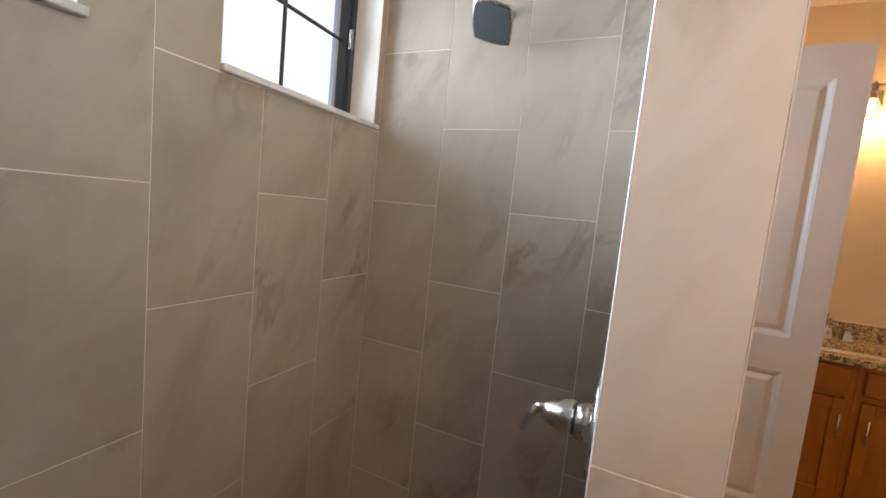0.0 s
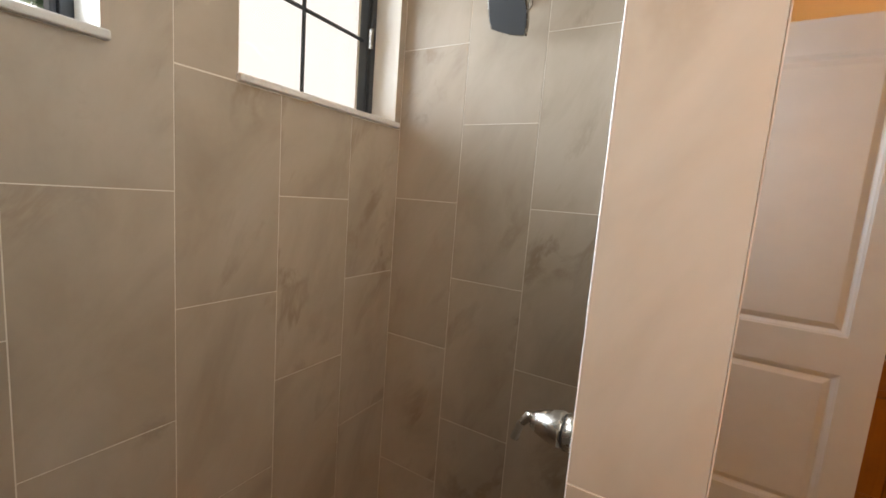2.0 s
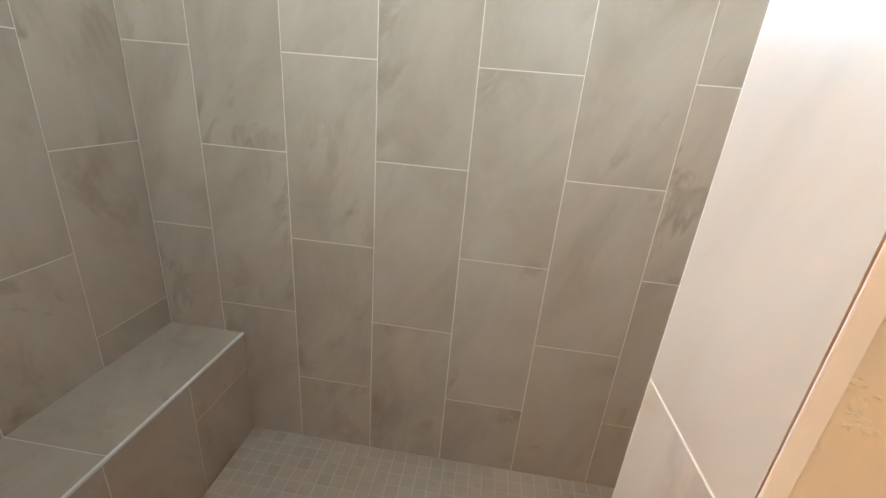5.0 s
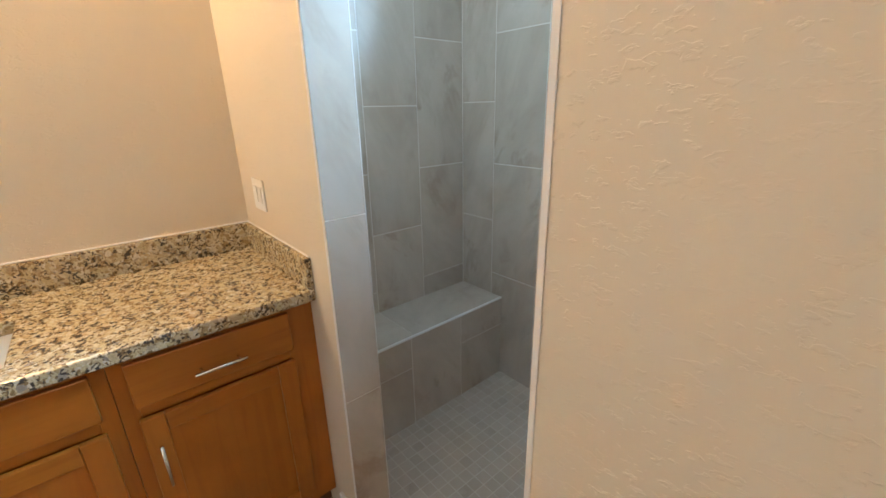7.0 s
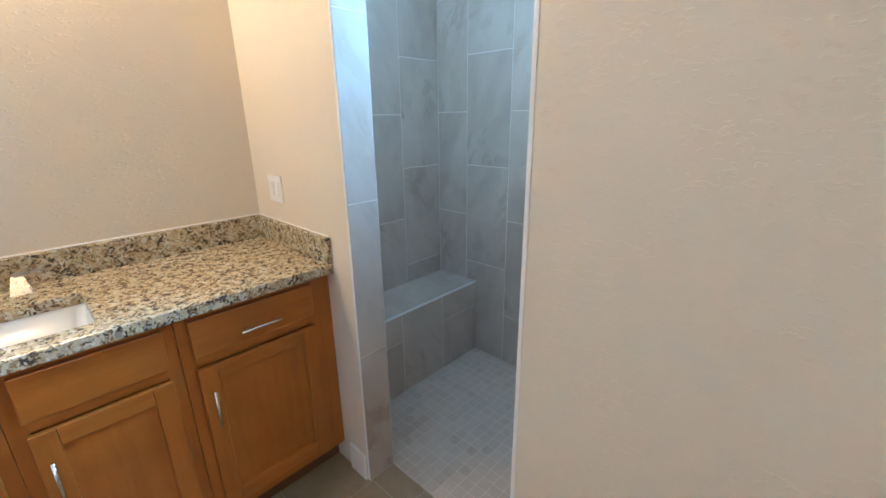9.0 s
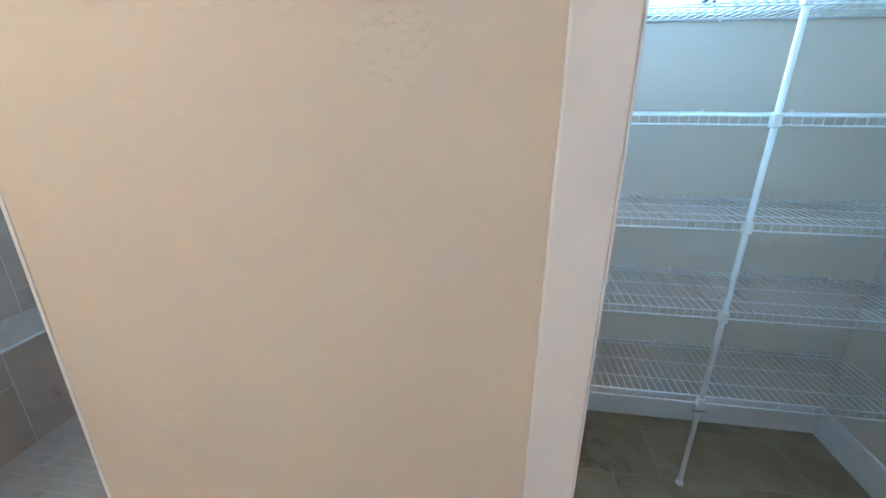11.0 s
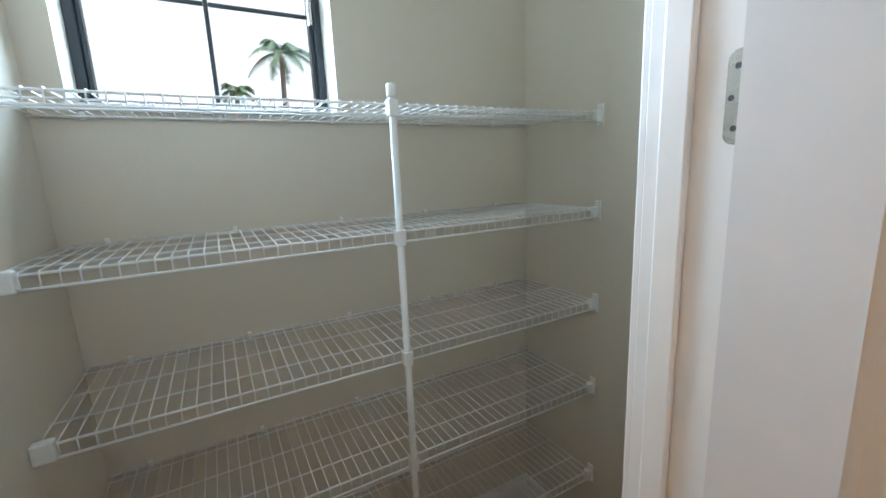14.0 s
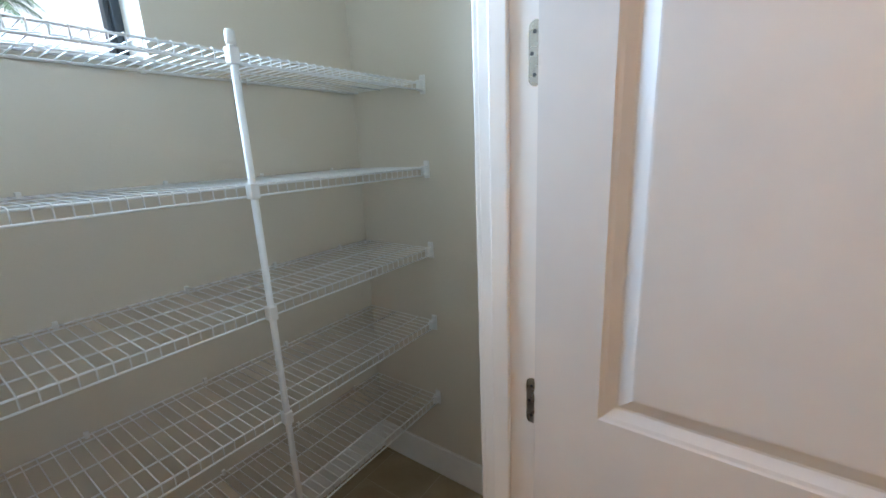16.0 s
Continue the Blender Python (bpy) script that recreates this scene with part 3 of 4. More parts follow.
def framed_door(parent, xf, s, y0, y1, z0, z1, pull_at):
    """Cabinet door: a frame round a sunk panel, proud of the face frame at xf."""
    d = box_part("door", (min(xf, xf + s * 0.008), max(xf, xf + s * 0.008), y0 + 0.045, y1 - 0.045, z0 + 0.045, z1 - 0.045), WOOD_V, parent)
    t0, t1 = sorted((xf, xf + s * 0.019))
    for nm, dims, m in (("stile", (t0, t1, y0, y0 + 0.056, z0, z1), WOOD_V), ("stile", (t0, t1, y1 - 0.056, y1, z0, z1), WOOD_V),
                        ("rail", (t0, t1, y0 + 0.0563, y1 - 0.0563, z0, z0 + 0.056), WOOD_H), ("rail", (t0, t1, y0 + 0.0563, y1 - 0.0563, z1 - 0.056, z1), WOOD_H)):
        box_part(nm, dims, m, d, 0.003)
    pull(d, "z", (xf + s * 0.018, pull_at[0], pull_at[1], s))
    return d


def vanity(xw, s, bays, sink_y, length, group):
    """Cabinets, counter, sink and faucet against the wall xw; s is the way the front faces."""
    x_frame = xw + s * 0.557
    top = 0.930
    for i, (y0, y1, kind) in enumerate(bays):
        cab = thing("vanity_cabinet", "honey maple vanity cabinet, %s" % ("drawer over a panelled door" if kind == "drawer" else "blank front over a panelled door"),
                    "cabinet", (0, 0, 0), group)
        c_hi = FRONT if i == 0 else (bays[i - 1][1] + y0) / 2
        c_lo = -length if i + 1 == len(bays) else (y1 + bays[i + 1][0]) / 2
        c_hi, c_lo = c_hi - 0.0008, c_lo + 0.0008
        xa, xb = sorted((xw + s * 0.001, x_frame - s * 0.019))
        box_part("body", (xa, xb, c_lo, c_hi, 0.105, top - 0.001 if kind == "drawer" else 0.780), WOOD_V, cab)
        xa, xb = sorted((x_frame - s * 0.0188, x_frame))
        for nm, dims, m in (("face_stile", (xa, xb, y0 - 0.008, c_hi, 0.105, top - 0.001), WOOD_V), ("face_stile", (xa, xb, c_lo, y1 + 0.008, 0.105, top - 0.001), WOOD_V),
                            ("face_rail", (xa, xb, y1 + 0.0083, y0 - 0.0083, 0.895, top - 0.001), WOOD_H), ("face_rail", (xa, xb, y1 + 0.0083, y0 - 0.0083, 0.735, 0.765), WOOD_H),
                            ("face_rail", (xa, xb, y1 + 0.0083, y0 - 0.0083, 0.105, 0.165), WOOD_H)):
            box_part(nm, dims, m, cab)
        xa, xb = sorted((xw + s * 0.001, x_frame - s * 0.060))
        box_part("toe_kick", (xa, xb, c_lo, c_hi, 0.0, 0.1048), KICK, cab)
        xa, xb = sorted((x_frame + s * 0.0003, x_frame + s * 0.019))
        dr = box_part("drawer", (xa, xb, y1, y0, 0.770, 0.903), WOOD_H, cab, 0.004)
        if kind == "drawer":
            pull(dr, "y", (x_frame + s * 0.018, (y0 + y1) / 2, 0.822, s))
        py = {"drawer": y1 + 0.03 if i == 0 else y0 - 0.03, "left": y1 + 0.028, "right": y0 - 0.028}[kind]
        framed_door(cab, x_frame + s * 0.0003, s, y1, y0, 0.155, 0.730, (py, 0.585))
    # counter with a sink hole
    ct = thing("granite_counter", "speckled gold and black granite counter with low backsplash", "counter", (0, 0, 0))
    hx = sorted((xw + s * 0.225, xw + s * 0.525))
    hy = (sink_y - 0.235, sink_y + 0.235)
    fx = sorted((xw + s * 0.001, xw + s * 0.609))
    bm = bmesh.new()
    xs = [fx[0], hx[0], hx[1], fx[1]]
    ys = [-length - 0.01, hy[0], hy[1], FRONT - 0.001]
    grid = {}
    for z in (0.930, 0.970):
        for i, x in enumerate(xs):
            for j, y in enumerate(ys):
                grid[i, j, z] = bm.verts.new((x, y, z))
    for i in range(3):
        for j in range(3):
            if (i, j) != (1, 1):
                for z in (0.930, 0.970):
                    bm.faces.new([grid[i, j, z], grid[i + 1, j, z], grid[i + 1, j + 1, z], grid[i, j + 1, z]])
    ring = [(0, 0), (1, 0), (2, 0), (3, 0), (3, 1), (3, 2), (3, 3), (2, 3), (1, 3), (0, 3), (0, 2), (0, 1)]
    for (a, b), (c, d) in zip(ring, ring[1:] + ring[:1]):
        bm.faces.new([grid[a, b, 0.930], grid[c, d, 0.930], grid[c, d, 0.970], grid[a, b, 0.970]])
    ring = [(1, 1), (2, 1), (2, 2), (1, 2)]
    for (a, b), (c, d) in zip(ring, ring[1:] + ring[:1]):
        bm.faces.new([grid[a, b, 0.930], grid[c, d, 0.930], grid[c, d, 0.970], grid[a, b, 0.970]])
    bmesh.ops.recalc_face_normals(bm, faces=bm.faces[:])
    sharp = [e for e in bm.edges if e.is_manifold and len(e.link_faces) == 2 and e.calc_face_angle() > 0.5]
    bmesh.ops.bevel(bm, geom=sharp, offset=0.005, segments=2, profile=0.5, affect="EDGES")
    part("slab", bm, GRANITE, ct)
    xa, xb = sorted((xw + s * 0.001, xw + s * 0.021))
    bm = bmesh.new(); add_box(bm, xa, xb, -length - 0.01, FRONT - 0.001, 0.9705, 1.073, 0.003)
    part("backsplash", bm, GRANITE, ct)
    xa, xb = sorted((xw + s * 0.0215, xw + s * 0.607))
    bm = bmesh.new(); add_box(bm, xa, xb, FRONT - 0.021, FRONT - 0.001, 0.9705, 1.073, 0.003)
    part("side_splash", bm, GRANITE, ct)
    # pale caulk bead along the top of the splash
    xa, xb = sorted((xw + s * 0.0005, xw + s * 0.0075))
    bm = bmesh.new(); add_box(bm, xa, xb, -length - 0.01, FRONT - 0.001, 1.0732, 1.0790, 0.002, 1)
    part("caulk_bead", bm, TRIM, ct, "thin white caulk line")
    xa, xb = sorted((xw + s * 0.0080, xw + s * 0.600))
    bm = bmesh.new(); add_box(bm, xa, xb, FRONT - 0.0075, FRONT - 0.0005, 1.0732, 1.0780, 0.002, 1)
    part("caulk_bead", bm, TRIM, ct, "thin white caulk line")
    # undermount basin
    sk = thing("undermount_sink", "white rectangular undermount sink basin", "sink", ((hx[0] + hx[1]) / 2, sink_y, 0.93))
    bm = bmesh.new()
    w, d = (hx[1] - hx[0]) / 2, 0.235
    rings = []
    for grow, z in ((0.022, -0.0005), (0.004, -0.0005), (0.000, -0.010), (-0.012, -0.09), (-0.035, -0.125), (-0.10, -0.135)):
        ringv = []
        r = 0.035
        for cx, cy, a0 in ((1, 1, 0), (-1, 1, 90), (-1, -1, 180), (1, -1, 270)):
            for k in range(5):
                a = radians(a0 + 22.5 * k)
                ringv.append(bm.verts.new((cx * (w + grow - r) + r * math.cos(a), cy * (d + grow - r) + r * math.sin(a), z)))
        rings.append(ringv)
    for r0, r1 in zip(rings, rings[1:]):
        for k in range(20):
            bm.faces.new((r0[k], r0[(k + 1) % 20], r1[(k + 1) % 20], r1[k]))
    bm.faces.new(rings[-1])
    part("basin", bm, PORCELAIN, sk, "", True)
    bm = bmesh.new()
    add_lathe(bm, [(0.024, -0.134), (0.024, -0.131), (0.016, -0.131)], Matrix(), 20)
    part("drain", bm, CHROME, sk, "chrome drain ring", True)
    # three-piece faucet
    fa = thing("faucet", "brushed nickel three-piece faucet with flared square bases", "faucet", (xw + s * 0.085, sink_y, 0.970))
    m = Matrix.Scale(s, 4, (1, 0, 0))
    bm = bmesh.new()
    add_frustum(bm, m, 0.066, 0.064, 0.032, 0.038, 0.095)
    part("spout_base", bm, NICKEL, fa)
    bm = bmesh.new()
    add_frustum(bm, m @ Matrix.Translation((0.002, 0, 0.095)) @ pose(0, 0, 0, 0, 0, 0), 0.032, 0.036, 0.034, 0.038, 0.030)
    add_frustum(bm, m @ Matrix.Translation((0.016, 0, 0.112)) @ pose(0, 0, 0, 0, 98, 0), 0.020, 0.036, 0.012, 0.034, 0.105)
    part("spout", bm, NICKEL, fa)
    bm = bmesh.new()
    add_tube(bm, [(-s * 0.004, 0, 0.125), (-s * 0.004, 0, 0.150)], 0.004, 8)
    add_box(bm, -0.012 - s * 0.004, 0.012 - s * 0.004, -0.004, 0.004, 0.148, 0.154)
    part("lift_rod", bm, NICKEL, fa)
    for side in (-1, 1):
        bm = bmesh.new()
        add_frustum(bm, m @ Matrix.Translation((0, side * 0.105, 0)), 0.058, 0.056, 0.024, 0.028, 0.058)
        h = part("handle", bm, NICKEL, fa)
        bm = bmesh.new()
        add_frustum(bm, m @ Matrix.Translation((0.004, side * 0.098, 0.060)) @ pose(0, 0, 0, -side * 84, 0, 0), 0.018, 0.014, 0.014, 0.008, 0.070)
        part("lever", bm, NICKEL, h)


def light_bar(xw, s, y, z, watts):
    """Three-bulb bar light over a vanity."""
    lb = thing("vanity_light", "brushed nickel three-bulb vanity light bar, lit", "wall light", (xw, y, z), "vanity lights")
    xa, xb = sorted((0, s * 0.022))
    box_part("back_plate", (xa, xb, -0.075, 0.075, -0.085, 0.025), NICKEL, lb, 0.006)
    bm = bmesh.new()
    add_tube(bm, [(s * 0.020, 0, -0.02), (s * 0.095, 0, 0.02)], 0.008, 10)
    part("arm", bm, NICKEL, lb, "", True)
    bm = bmesh.new()
    add_tube(bm, [(s * 0.095, -0.31, 0.035), (s * 0.095, 0.31, 0.035)], 0.007, 10)
    part("bar", bm, NICKEL, lb, "", True)
    for k in (-1, 0, 1):
        yy = 0.222 * k
        bm = bmesh.new()
        add_lathe(bm, [(0.006, 0.055), (0.010, 0.035), (0.017, 0.0), (0.021, -0.045), (0.020, -0.052)], Matrix.Translation((s * 0.095, yy, 0)), 20)
        part("socket", bm, NICKEL, lb, "tapered metal socket", True)
        bm = bmesh.new()
        prof = [(0.024, -0.050), (0.034, -0.075), (0.044, -0.115), (0.050, -0.150)]
        add_lathe(bm, prof, Matrix.Translation((s * 0.095, yy, 0)), 24)
        for f in [f for f in bm.faces if len(f.verts) > 4]:
            bm.faces.remove(f)
        bmesh.ops.solidify(bm, geom=bm.faces[:], thickness=0.0025)
        sh = part("shade", bm, SHADE_GLASS, lb, "flared clear glass shade", True)
        sh.visible_shadow = False
        bm = bmesh.new()
        add_lathe(bm, [(0.010, -0.053), (0.016, -0.075), (0.024, -0.098), (0.022, -0.118), (0.010, -0.130)], Matrix.Translation((s * 0.095, yy, 0)), 16)
        bulb = part("bulb", bm, BULB, lb, "warm glowing bulb", True)
        lamp = new("bulb_light", bpy.data.lights.new("bulb_light", "POINT"))
        lamp.data.energy = watts
        lamp.data.color = (1.0, 0.575, 0.255)
        lamp.data.shadow_soft_size = 0.03
        lamp.location = (xw + s * 0.095, y + yy, z - 0.165)


west_bays = [(-0.092, -0.513, "drawer"), (-0.580, -0.907, "left"), (-0.972, -1.300, "right"), (-1.366, -1.787, "drawer")]
vanity(VL, 1, west_bays, -0.945, 1.88, "cabinets of the west vanity")
east_bays = [(-0.092, -0.560, "drawer"), (-0.625, -1.045, "left"), (-1.110, -1.530, "right"), (-1.595, -2.063, "drawer")]
vanity(VR, -1, east_bays, -1.078, 2.155, "cabinets of the east vanity")
light_bar(VR, -1, -1.090, 2.490, 5.0)
# unseen west bar, added as a twin of the east one for warm light
light_bar(VL, 1, -0.945, 2.490, 6.8)

# ---- switch plate ----
sw = thing("switch_plate", "white double rocker switch plate on the wall", "light switch", (-1.237, FRONT - 0.0005, 1.215))
box_part("plate", (-0.058, 0.058, -0.006, 0, -0.057, 0.057), PLASTIC, sw, 0.002)
for cx in (-0.023, 0.023):
    box_part("rocker", (cx - 0.016, cx + 0.016, -0.0095, -0.0062, -0.030, 0.030), PLASTIC, sw, 0.001)


# ---- closet door, casing, jambs ----
def trim_piece(name, dims, label, category="trim", bevel=0.004):
    bm = bmesh.new()
    add_box(bm, *dims, bevel=bevel)
    return structure(name, bm, TRIM, label, category)


CW = 0.103
trim_piece("casing_left", (DO_L - 0.005 - CW, DO_L - 0.005, FRONT - 0.017, FRONT - 0.0005, 0, DOOR_H + 0.1), "flat white painted door casing")
trim_piece("casing_right", (DO_R + 0.012, DO_R + 0.012 + CW, FRONT - 0.017, FRONT - 0.0005, 0, DOOR_H + 0.1), "flat white painted door casing")
trim_piece("casing_head", (DO_L - 0.0045, DO_R + 0.0115, FRONT - 0.017, FRONT - 0.0005, DOOR_H + 0.005, DOOR_H + 0.1), "flat white painted door casing")
trim_piece("jamb_left", (DO_L - 0.0045, DO_L, FRONT - 0.0165, 0.104, 0, DOOR_H), "white painted door jamb", "door frame", 0.002)
trim_piece("jamb_right", (DO_R, DO_R + 0.0095, FRONT - 0.0165, 0.104, 0, DOOR_H), "white painted door jamb", "door frame", 0.002)
trim_piece("jamb_head", (DO_L - 0.0195, DO_R + 0.0195, FRONT + 0.0002, 0.104, DOOR_H + 0.0005, DOOR_H + 0.0195), "white painted door jamb", "door frame", 0.002)
trim_piece("stop_left", (DO_L + 0.0003, DO_L + 0.012, 0.038, 0.078, 0, DOOR_H - 0.001), "white door stop moulding", "door stop")
trim_piece("stop_right", (DO_R - 0.012, DO_R - 0.0003, 0.038, 0.078, 0, DOOR_H - 0.001), "white door stop moulding", "door stop")
trim_piece("inner_casing_left", (CL_L + 0.0065, DO_L - 0.006, 0.1045, 0.120, 0, DOOR_H + 0.09), "white casing inside the closet")
trim_piece("inner_casing_right", (DO_R + 0.006, DO_R + 0.006 + CW, 0.1045, 0.120, 0, DOOR_H + 0.09), "white casing inside the closet")

DW, DT = 0.715, 0.035
DOOR_TURN, PANEL_S, PANEL_Z = 89, 0.120, 1.088
door = thing("door_1", "white two-panel closet door standing open, on nickel hinges", "door", (1.970, -0.0325, 0), kind="structure")
door.rotation_euler = (0, 0, radians(DOOR_TURN))
# local: the leaf runs along -x from the hinge, its closet-side face at y = +0 side


def door_leaf():
    """Leaf with two sunk, moulded panels on both faces."""
    st, z_low, z_split0, z_split1 = PANEL_S, 0.25, PANEL_Z - 0.17, PANEL_Z
    bands = [(0.012, z_low), (z_split0, z_split1), (DOOR_H - 0.15, DOOR_H - 0.003)]
    xs = (-DW, -DW + st, -st, -0.002)
    for nm, (x0, x1) in (("stile", xs[:2]), ("stile", xs[2:])):
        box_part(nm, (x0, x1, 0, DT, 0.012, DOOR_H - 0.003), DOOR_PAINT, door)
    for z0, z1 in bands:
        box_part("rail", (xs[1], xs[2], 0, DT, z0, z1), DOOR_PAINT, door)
    for z0, z1 in ((z_low, z_split0), (z_split1, DOOR_H - 0.15)):
        bm = bmesh.new()
        x0, x1 = xs[1], xs[2]
        for face, sgn in ((DT, -1), (0.0, 1)):
            prev = None
            for inset, depth in ((0.0, 0.0), (0.004, 0.0020), (0.010, 0.0040), (0.024, 0.0135), (0.028, 0.0140), (0.052, 0.0040), (0.056, 0.0035)):
                y = face + sgn * depth
                cur = [bm.verts.new(c) for c in ((x0 + inset, y, z0 + inset), (x1 - inset, y, z0 + inset), (x1 - inset, y, z1 - inset), (x0 + inset, y, z1 - inset))]
                if prev:
                    for k in range(4):
                        bm.faces.new((prev[k], prev[(k + 1) % 4], cur[(k + 1) % 4], cur[k]))
                prev = cur
            bm.faces.new(prev)
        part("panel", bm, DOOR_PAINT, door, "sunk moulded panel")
    for z in (0.38, 1.046, 1.709, 2.31):
        bm = bmesh.new()
        add_tube(bm, [(0.004, -0.006, z - 0.052), (0.004, -0.006, z + 0.052)], 0.006, 10)
        h = part("hinge", bm, NICKEL, door, "brushed nickel hinge", True)
        box_part("leaf", (-0.0018, -0.0002, 0.001, 0.030, z - 0.050, z + 0.050), NICKEL, h, 0.0006)


door_leaf()
# hinge leaves let into the jamb
for i, z in enumerate((0.38, 1.046, 1.709, 2.31)):
    bm = bmesh.new()
    ring = []
    for cy, cz, a0 in ((1, 1, 0), (-1, 1, 90), (-1, -1, 180), (1, -1, 270)):
        for k in range(5):
            a = radians(a0 + 22.5 * k)
            ring.append((-0.010 + cy * 0.001 + 0.012 * math.cos(a), z + cz * 0.040 + 0.012 * math.sin(a)))
    lo = [bm.verts.new((DO_R - 0.0002, y, zz)) for y, zz in ring]
    hi = [bm.verts.new((DO_R - 0.0018, y, zz)) for y, zz in ring]
    bm.faces.new(lo)
    bm.faces.new(hi)
    for k in range(20):
        bm.faces.new((lo[k], lo[(k + 1) % 20], hi[(k + 1) % 20], hi[k]))
    hl = structure("jamb_hinge_leaf", bm, NICKEL, "brushed nickel hinge leaf with rounded corners on the jamb", "hinge")
    for dz in (-0.034, 0.0, 0.034):
        bm = bmesh.new()
        add_lathe(bm, [(0.0036, 0), (0.0033, 0.0004), (0.0012, 0.0001)], Matrix.Translation((DO_R - 0.0018, -0.005 + (0.002 if dz == 0 else -0.003), z + dz)) @ pose(0, 0, 0, 0, -90, 0), 12)
        part("screw", bm, DARK_FACE, hl, "small dark screw")

# ---- baseboards ----
BBH, BBT = 0.135, 0.014


def baseboard(name, dims):
    return trim_piece(name, dims, "white painted baseboard", "baseboard", 0.005)


baseboard("baseboard_1", (VL + 0.612, JL - 0.0135, FRONT - BBT, FRONT - 0.0003, 0, BBH))
baseboard("baseboard_2", (JR + 0.0135, DO_L - 0.0055 - CW, FRONT - BBT, FRONT - 0.0003, 0, BBH))
baseboard("baseboard_3", (CL_L + 0.0065, CL_R - 0.0005, CL_B - 0.006 - BBT, CL_B - 0.0063, 0, BBH + 0.02))
baseboard("baseboard_4", (CL_R - BBT, CL_R - 0.0003, 0.105, CL_B - 0.0068 - BBT, 0, BBH + 0.02))
baseboard("baseboard_5", (CL_L + 0.0063, CL_L + 0.006 + BBT, 0.121, CL_B - 0.0068 - BBT, 0, BBH + 0.02))
baseboard("baseboard_6", (DO_R + 0.0125 + CW, VR - 0.62, FRONT - BBT, FRONT - 0.0003, 0, BBH))

# ---- wire shelving ----
SX0, SX1 = CL_L + 0.010, CL_R - 0.004
SY0, SY1 = 0.735, CL_B - 0.010
SHELVES = (1.816, 1.490, 1.150, 0.815, 0.438)
bm = bmesh.new()
add_tube(bm, [(0, 0, 0), (0, -(SY1 - SY0) + 0.004, 0.0), (0, -(SY1 - SY0) - 0.001, -0.004), (0, -(SY1 - SY0), -0.031)], 0.0017, 5)
wire_mesh = mesh_of("cross_wire", bm, WIRE, True)


def wire_shelf(z):
    sh = thing("wire_shelf", "white vinyl-coated wire shelf with a front lip", "shelf", (0, 0, z), "closet shelves")
    for nm, y, dz, r in (("back_rod", SY1, -0.003, 0.0028), ("back_rod", SY1 - 0.028, -0.0045, 0.0024), ("middle_rod", SY1 - 0.16, -0.0045, 0.0026),
                         ("middle_rod", SY1 - 0.29, -0.0045, 0.0026), ("front_rod", SY0 + 0.004, -0.0045, 0.0030), ("lip_rod", SY0 - 0.003, -0.031, 0.0030)):
        bm = bmesh.new()
        add_tube(bm, [(SX0, y, dz), (SX1, y, dz)], r, 8)
        part(nm, bm, WIRE, sh, "", True)
    n = int((SX1 - SX0) / 0.0295)
    for k in range(n + 1):
        ob = new("cross_wire", wire_mesh)
        ob.parent = sh
        ob.location = (SX0 + 0.008 + k * 0.0295, SY1, 0.0)
    for x in (SX0 + 0.10, SX0 + 0.41, SX0 + 0.735, SX0 + 1.055, SX0 + 1.38):
        bm = bmesh.new()
        add_box(bm, x - 0.006, x + 0.006, SY1 - 0.006, CL_B - 0.0063, -0.010, 0.011, 0.002)
        part("wall_clip", bm, PLASTIC, sh, "small plastic wall clip")
    bm = bmesh.new()
    add_box(bm, CL_R - 0.007, CL_R - 0.0004, SY0 - 0.014, SY0 + 0.012, -0.044, 0.026, 0.002)
    add_box(bm, CL_R - 0.030, CL_R - 0.006, SY0 - 0.010, SY0 + 0.012, -0.034, 0.006, 0.003)
    add_tube(bm, [(CL_R - 0.010, SY0 - 0.002, 0.020), (CL_R - 0.007, SY0 - 0.002, 0.020)], 0.004, 8)
    part("end_bracket", bm, PLASTIC, sh, "plastic end bracket screwed to the wall")
    bm = bmesh.new()
    add_box(bm, CL_L + 0.0064, CL_L + 0.044, SY0 - 0.010, SY0 + 0.014, -0.036, 0.007, 0.004)
    part("end_bracket", bm, PLASTIC, sh, "plastic end bracket screwed to the wall")
    return sh


for z in SHELVES:
    wire_shelf(z)

PX, PY = 1.866, SY0 - 0.017
pole = thing("shelf_pole", "white metal support pole clipped to the wire shelves", "pole", (PX, PY, 0))
bm = bmesh.new()
add_tube(bm, [(0, 0, 0.012), (0, 0, 1.842)], 0.0095, 14)
part("tube", bm, WIRE, pole, "", True)
bm = bmesh.new()
add_lathe(bm, [(0.0118, 1.824), (0.0124, 1.830), (0.0118, 1.853), (0.009, 1.858)], Matrix(), 16)
part("cap", bm, PLASTIC, pole, "", True)
bm = bmesh.new()
add_lathe(bm, [(0.016, 0.0), (0.0155, 0.006), (0.0115, 0.022)], Matrix(), 16)
part("foot", bm, PLASTIC, pole, "", True)
for z in SHELVES:
    bm = bmesh.new()
    add_box(bm, -0.0125, 0.0125, -0.0125, 0.016, z - 0.037, z + 0.004, 0.003)
    c = part("clip", bm, PLASTIC, pole, "plastic shelf clip")
bm = bmesh.new()
add_tube(bm, [(-0.030, -0.013, 0.392), (-0.012, -0.0145, 0.389), (0.004, -0.0145, 0.392), (0.024, -0.012, 0.384)], 0.0022, 6)
part("tie", bm, DARK_FACE, pole, "dark wire tie", True)

# ---- outside ----
bm = bmesh.new()
add_box(bm, -400, 400, EXT, 800, -3.4, -3.2)
structure("ground", bm, GRASS, "flat green lawn outside the windows", "ground")


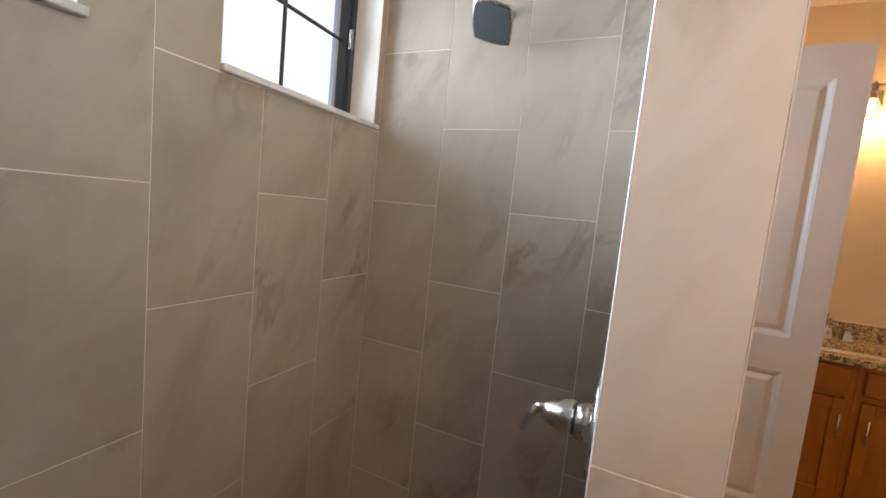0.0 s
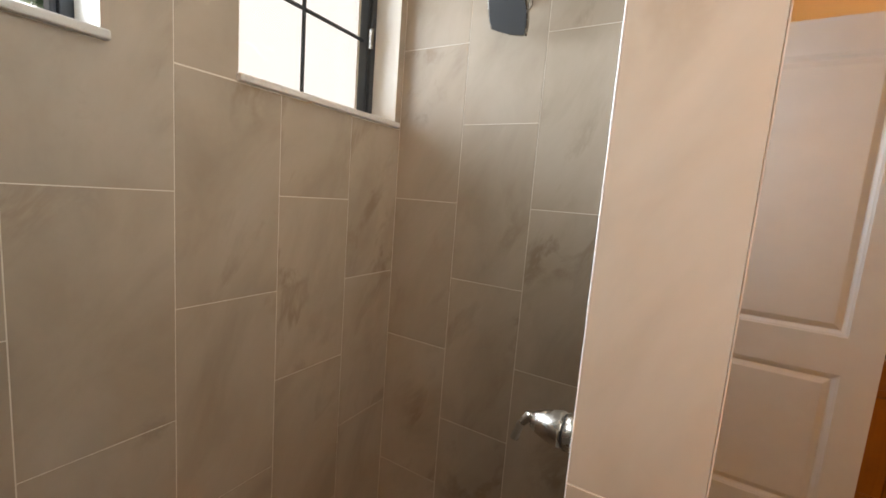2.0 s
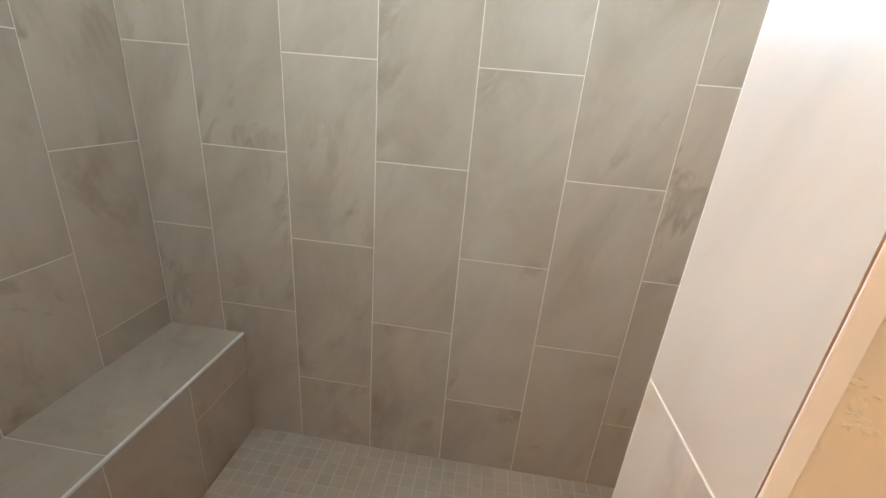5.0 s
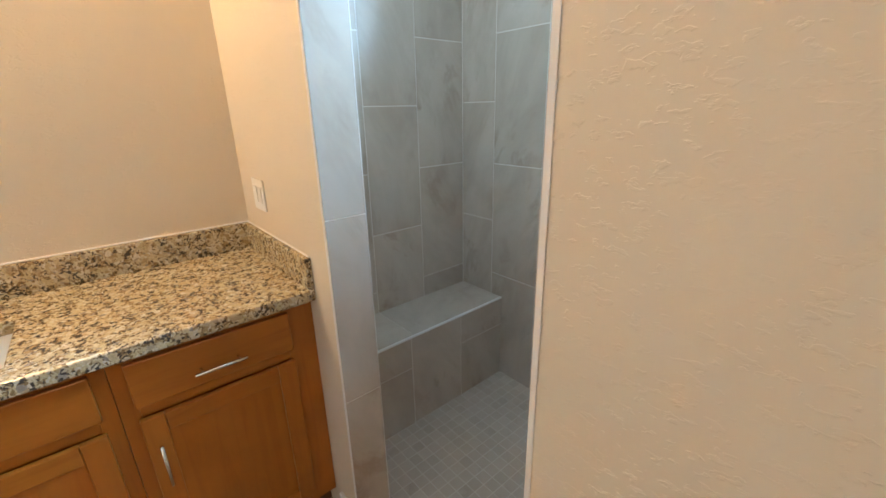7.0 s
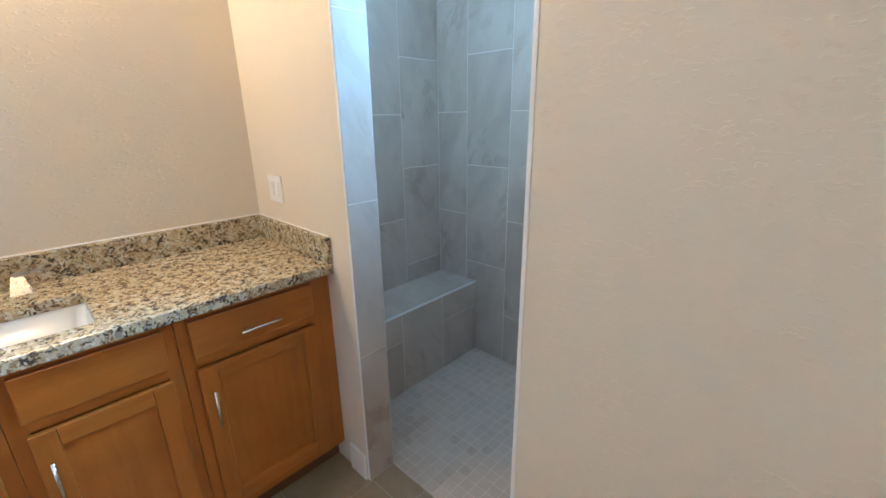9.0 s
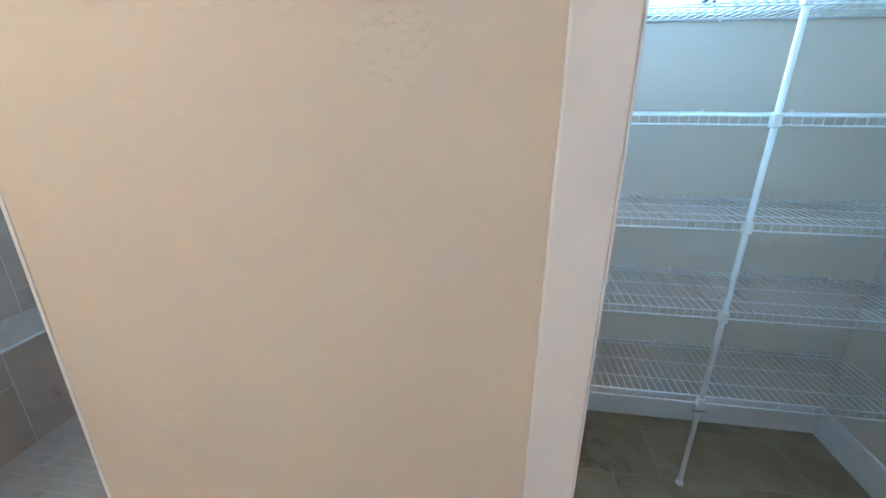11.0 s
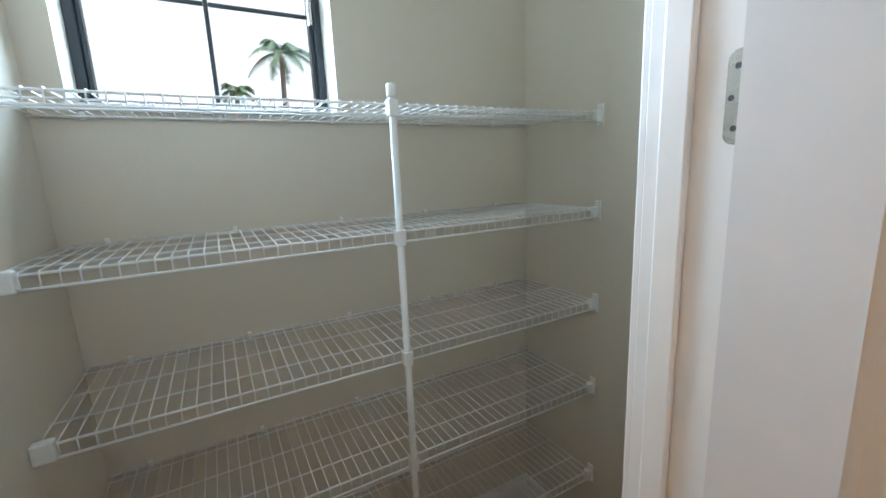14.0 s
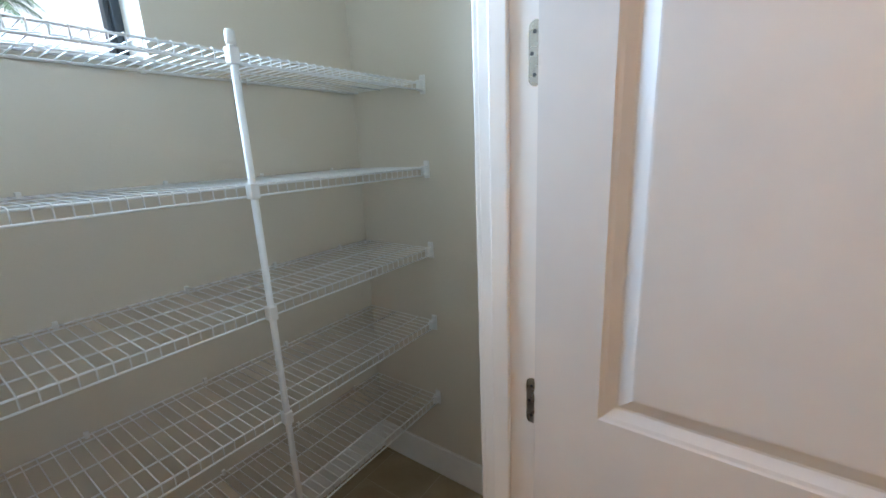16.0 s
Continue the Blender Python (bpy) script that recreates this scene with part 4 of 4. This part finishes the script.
def palm(x, y, base, height, spread, seed):
    rnd = random.Random(seed)
    tree = thing("palm_tree", "tall palm tree with feathery green fronds outside", "palm tree", (x, y, base))
    bm = bmesh.new()
    pts = [(0.05 * math.sin(k * 0.6), 0.04 * math.cos(k * 0.5), height * k / 12) for k in range(13)]
    add_tube(bm, pts, [0.17 - 0.006 * k for k in range(13)], 10)
    part("trunk", bm, BARK, tree, "", True)
    bm = bmesh.new()
    for f in range(17):
        az = f * 2.399 + rnd.uniform(-0.2, 0.2)
        rise = rnd.uniform(0.1, 1.25)
        length = spread * rnd.uniform(0.8, 1.1)
        pts = []
        for k in range(9):
            s = k / 8
            r = length * s * math.cos(rise) * (1 - 0.12 * s)
            z = height + length * (s * math.sin(rise) - 0.75 * s * s)
            pts.append(Vector((r * math.cos(az), r * math.sin(az), z)))
        add_tube(bm, pts, [0.03 - 0.003 * k for k in range(9)], 4)
        side = Vector((-math.sin(az), math.cos(az), 0))
        for k in range(26):
            s = 0.12 + 0.86 * k / 26
            i = min(int(s * 8), 7)
            p = pts[i].lerp(pts[i + 1], s * 8 - i)
            d = (pts[i + 1] - pts[i]).normalized()
            ll = 0.42 * spread / 2.0 * math.sin(math.pi * min(0.97, 0.15 + 0.8 * s))
            for sg in (-1, 1):
                tip = p + sg * side * ll * 0.8 + d * ll * 0.55 + Vector((0, 0, -ll * rnd.uniform(0.25, 0.6)))
                w = d * 0.035
                bm.faces.new([bm.verts.new(p - w), bm.verts.new(p + w), bm.verts.new(tip)])
    part("crown", bm, FROND, tree)


palm(4.75, 20.0, -3.2, 10.2, 2.2, 3)
palm(2.8, 20.5, -3.2, 8.5, 1.5, 8)

bm = bmesh.new()
add_box(bm, -90, 90, 80, 80.2, -4, 90)
SKY_GLOW = glow_material("bright_overcast_sky", (0.78, 0.91, 1.0), 1.05)
SKY_GLOW.node_tree.nodes["Principled BSDF"].inputs["Base Color"].default_value = (0.02, 0.02, 0.02, 1)
structure("backdrop", bm, SKY_GLOW, "bright hazy white sky", "sky")

# eave over the windows
eave = thing("roof_eave", "pale stucco eave above the windows outside", "roof", (0, 0, 0))
box_part("soffit", (0.62, 3.3, EXT + 0.001, 2.05, 2.82, 2.92), STUCCO, eave, 0.01)

# ---- floors, piece by piece ----
bm = bmesh.new(); add_box(bm, SH_L, SH_R, NIB, SH_B, -0.0045, 0.0024)
shower_floor = structure("shower_floor", bm, MOSAIC_GROUT, "beige square mosaic shower floor", "floor")
MP, MG = 0.0535, 0.0035
bm = bmesh.new(); add_box(bm, -(MP - MG) / 2, (MP - MG) / 2, -(MP - MG) / 2, (MP - MG) / 2, -0.002, 0.002)
mos = mesh_of("mosaic_tile", bm, MOSAIC)
rest_v, rest_f = [], []
n = 0
nx, ny = round((SH_R - BX - 0.004) / MP), round((SH_B - NIB - 0.004) / MP)
px, py = (SH_R - BX - 0.004) / nx, (SH_B - NIB - 0.004) / ny
xs = [BX + 0.002 + px * (i + 0.5) for i in range(nx)]
ys = [SH_B - 0.002 - py * (j + 0.5) for j in range(ny)]
for x in xs:
    for y in ys:
        if x < -0.05 and n < 300 and y > 0.15:
            ob = new("mosaic_tile", mos)
            ob.parent = shower_floor
            ob.location = (x, y, 0.0012)
            n += 1
        else:
            b0 = len(rest_v)
            h = (MP - MG) / 2
            rest_v += [(x + sx * h, y + sy * h, zz) for zz in (-0.0008, 0.0032) for sx, sy in ((-1, -1), (1, -1), (1, 1), (-1, 1))]
            rest_f += [(b0 + 4, b0 + 5, b0 + 6, b0 + 7)] + [(b0 + k, b0 + (k + 1) % 4, b0 + 4 + (k + 1) % 4, b0 + 4 + k) for k in range(4)]
me = bpy.data.meshes.new("mosaic_field")
me.from_pydata(rest_v, [], rest_f)
me.materials.append(MOSAIC)
field = new("mosaic_field", me)
field.parent = shower_floor
tagged(field, "", "", "", "stuff")

FW, FL = 0.302, 0.604


def floor_tiles(x0, x1, y0, y1, ox, oy):
    y = y0 - ((y0 - oy) % FW)
    while y < y1:
        x = x0 - ((x0 - ox - (FL / 3) * (round((y - oy) / FW) % 3)) % FL)
        while x < x1:
            a0, a1, b0, b1 = max(x, x0), min(x + FL, x1), max(y, y0), min(y + FW, y1)
            if a1 - a0 > 0.02 and b1 - b0 > 0.02:
                ob = new("floor_tile", tile_mesh(a1 - a0 - 0.003, b1 - b0 - 0.003, "z", 0.004, FLOOR_TILE, "floor_tile"))
                ob.parent = floor
                ob.location = ((a0 + a1) / 2, (b0 + b1) / 2, -0.002)
            x += FL
        y += FW


floor_tiles(VL + 0.001, VR - 0.001, -1.9, -0.0005, 0.1, 0.0)
floor_tiles(JL, JR, -0.0005, NIB - 0.001, 0.1, 0.0)
floor_tiles(CL_L + 0.006, CL_R, 0.100, CL_B - 0.006, 1.80, 0.733)
floor_tiles(DO_L, DO_R, -0.0005, 0.100, 1.80, 0.733)
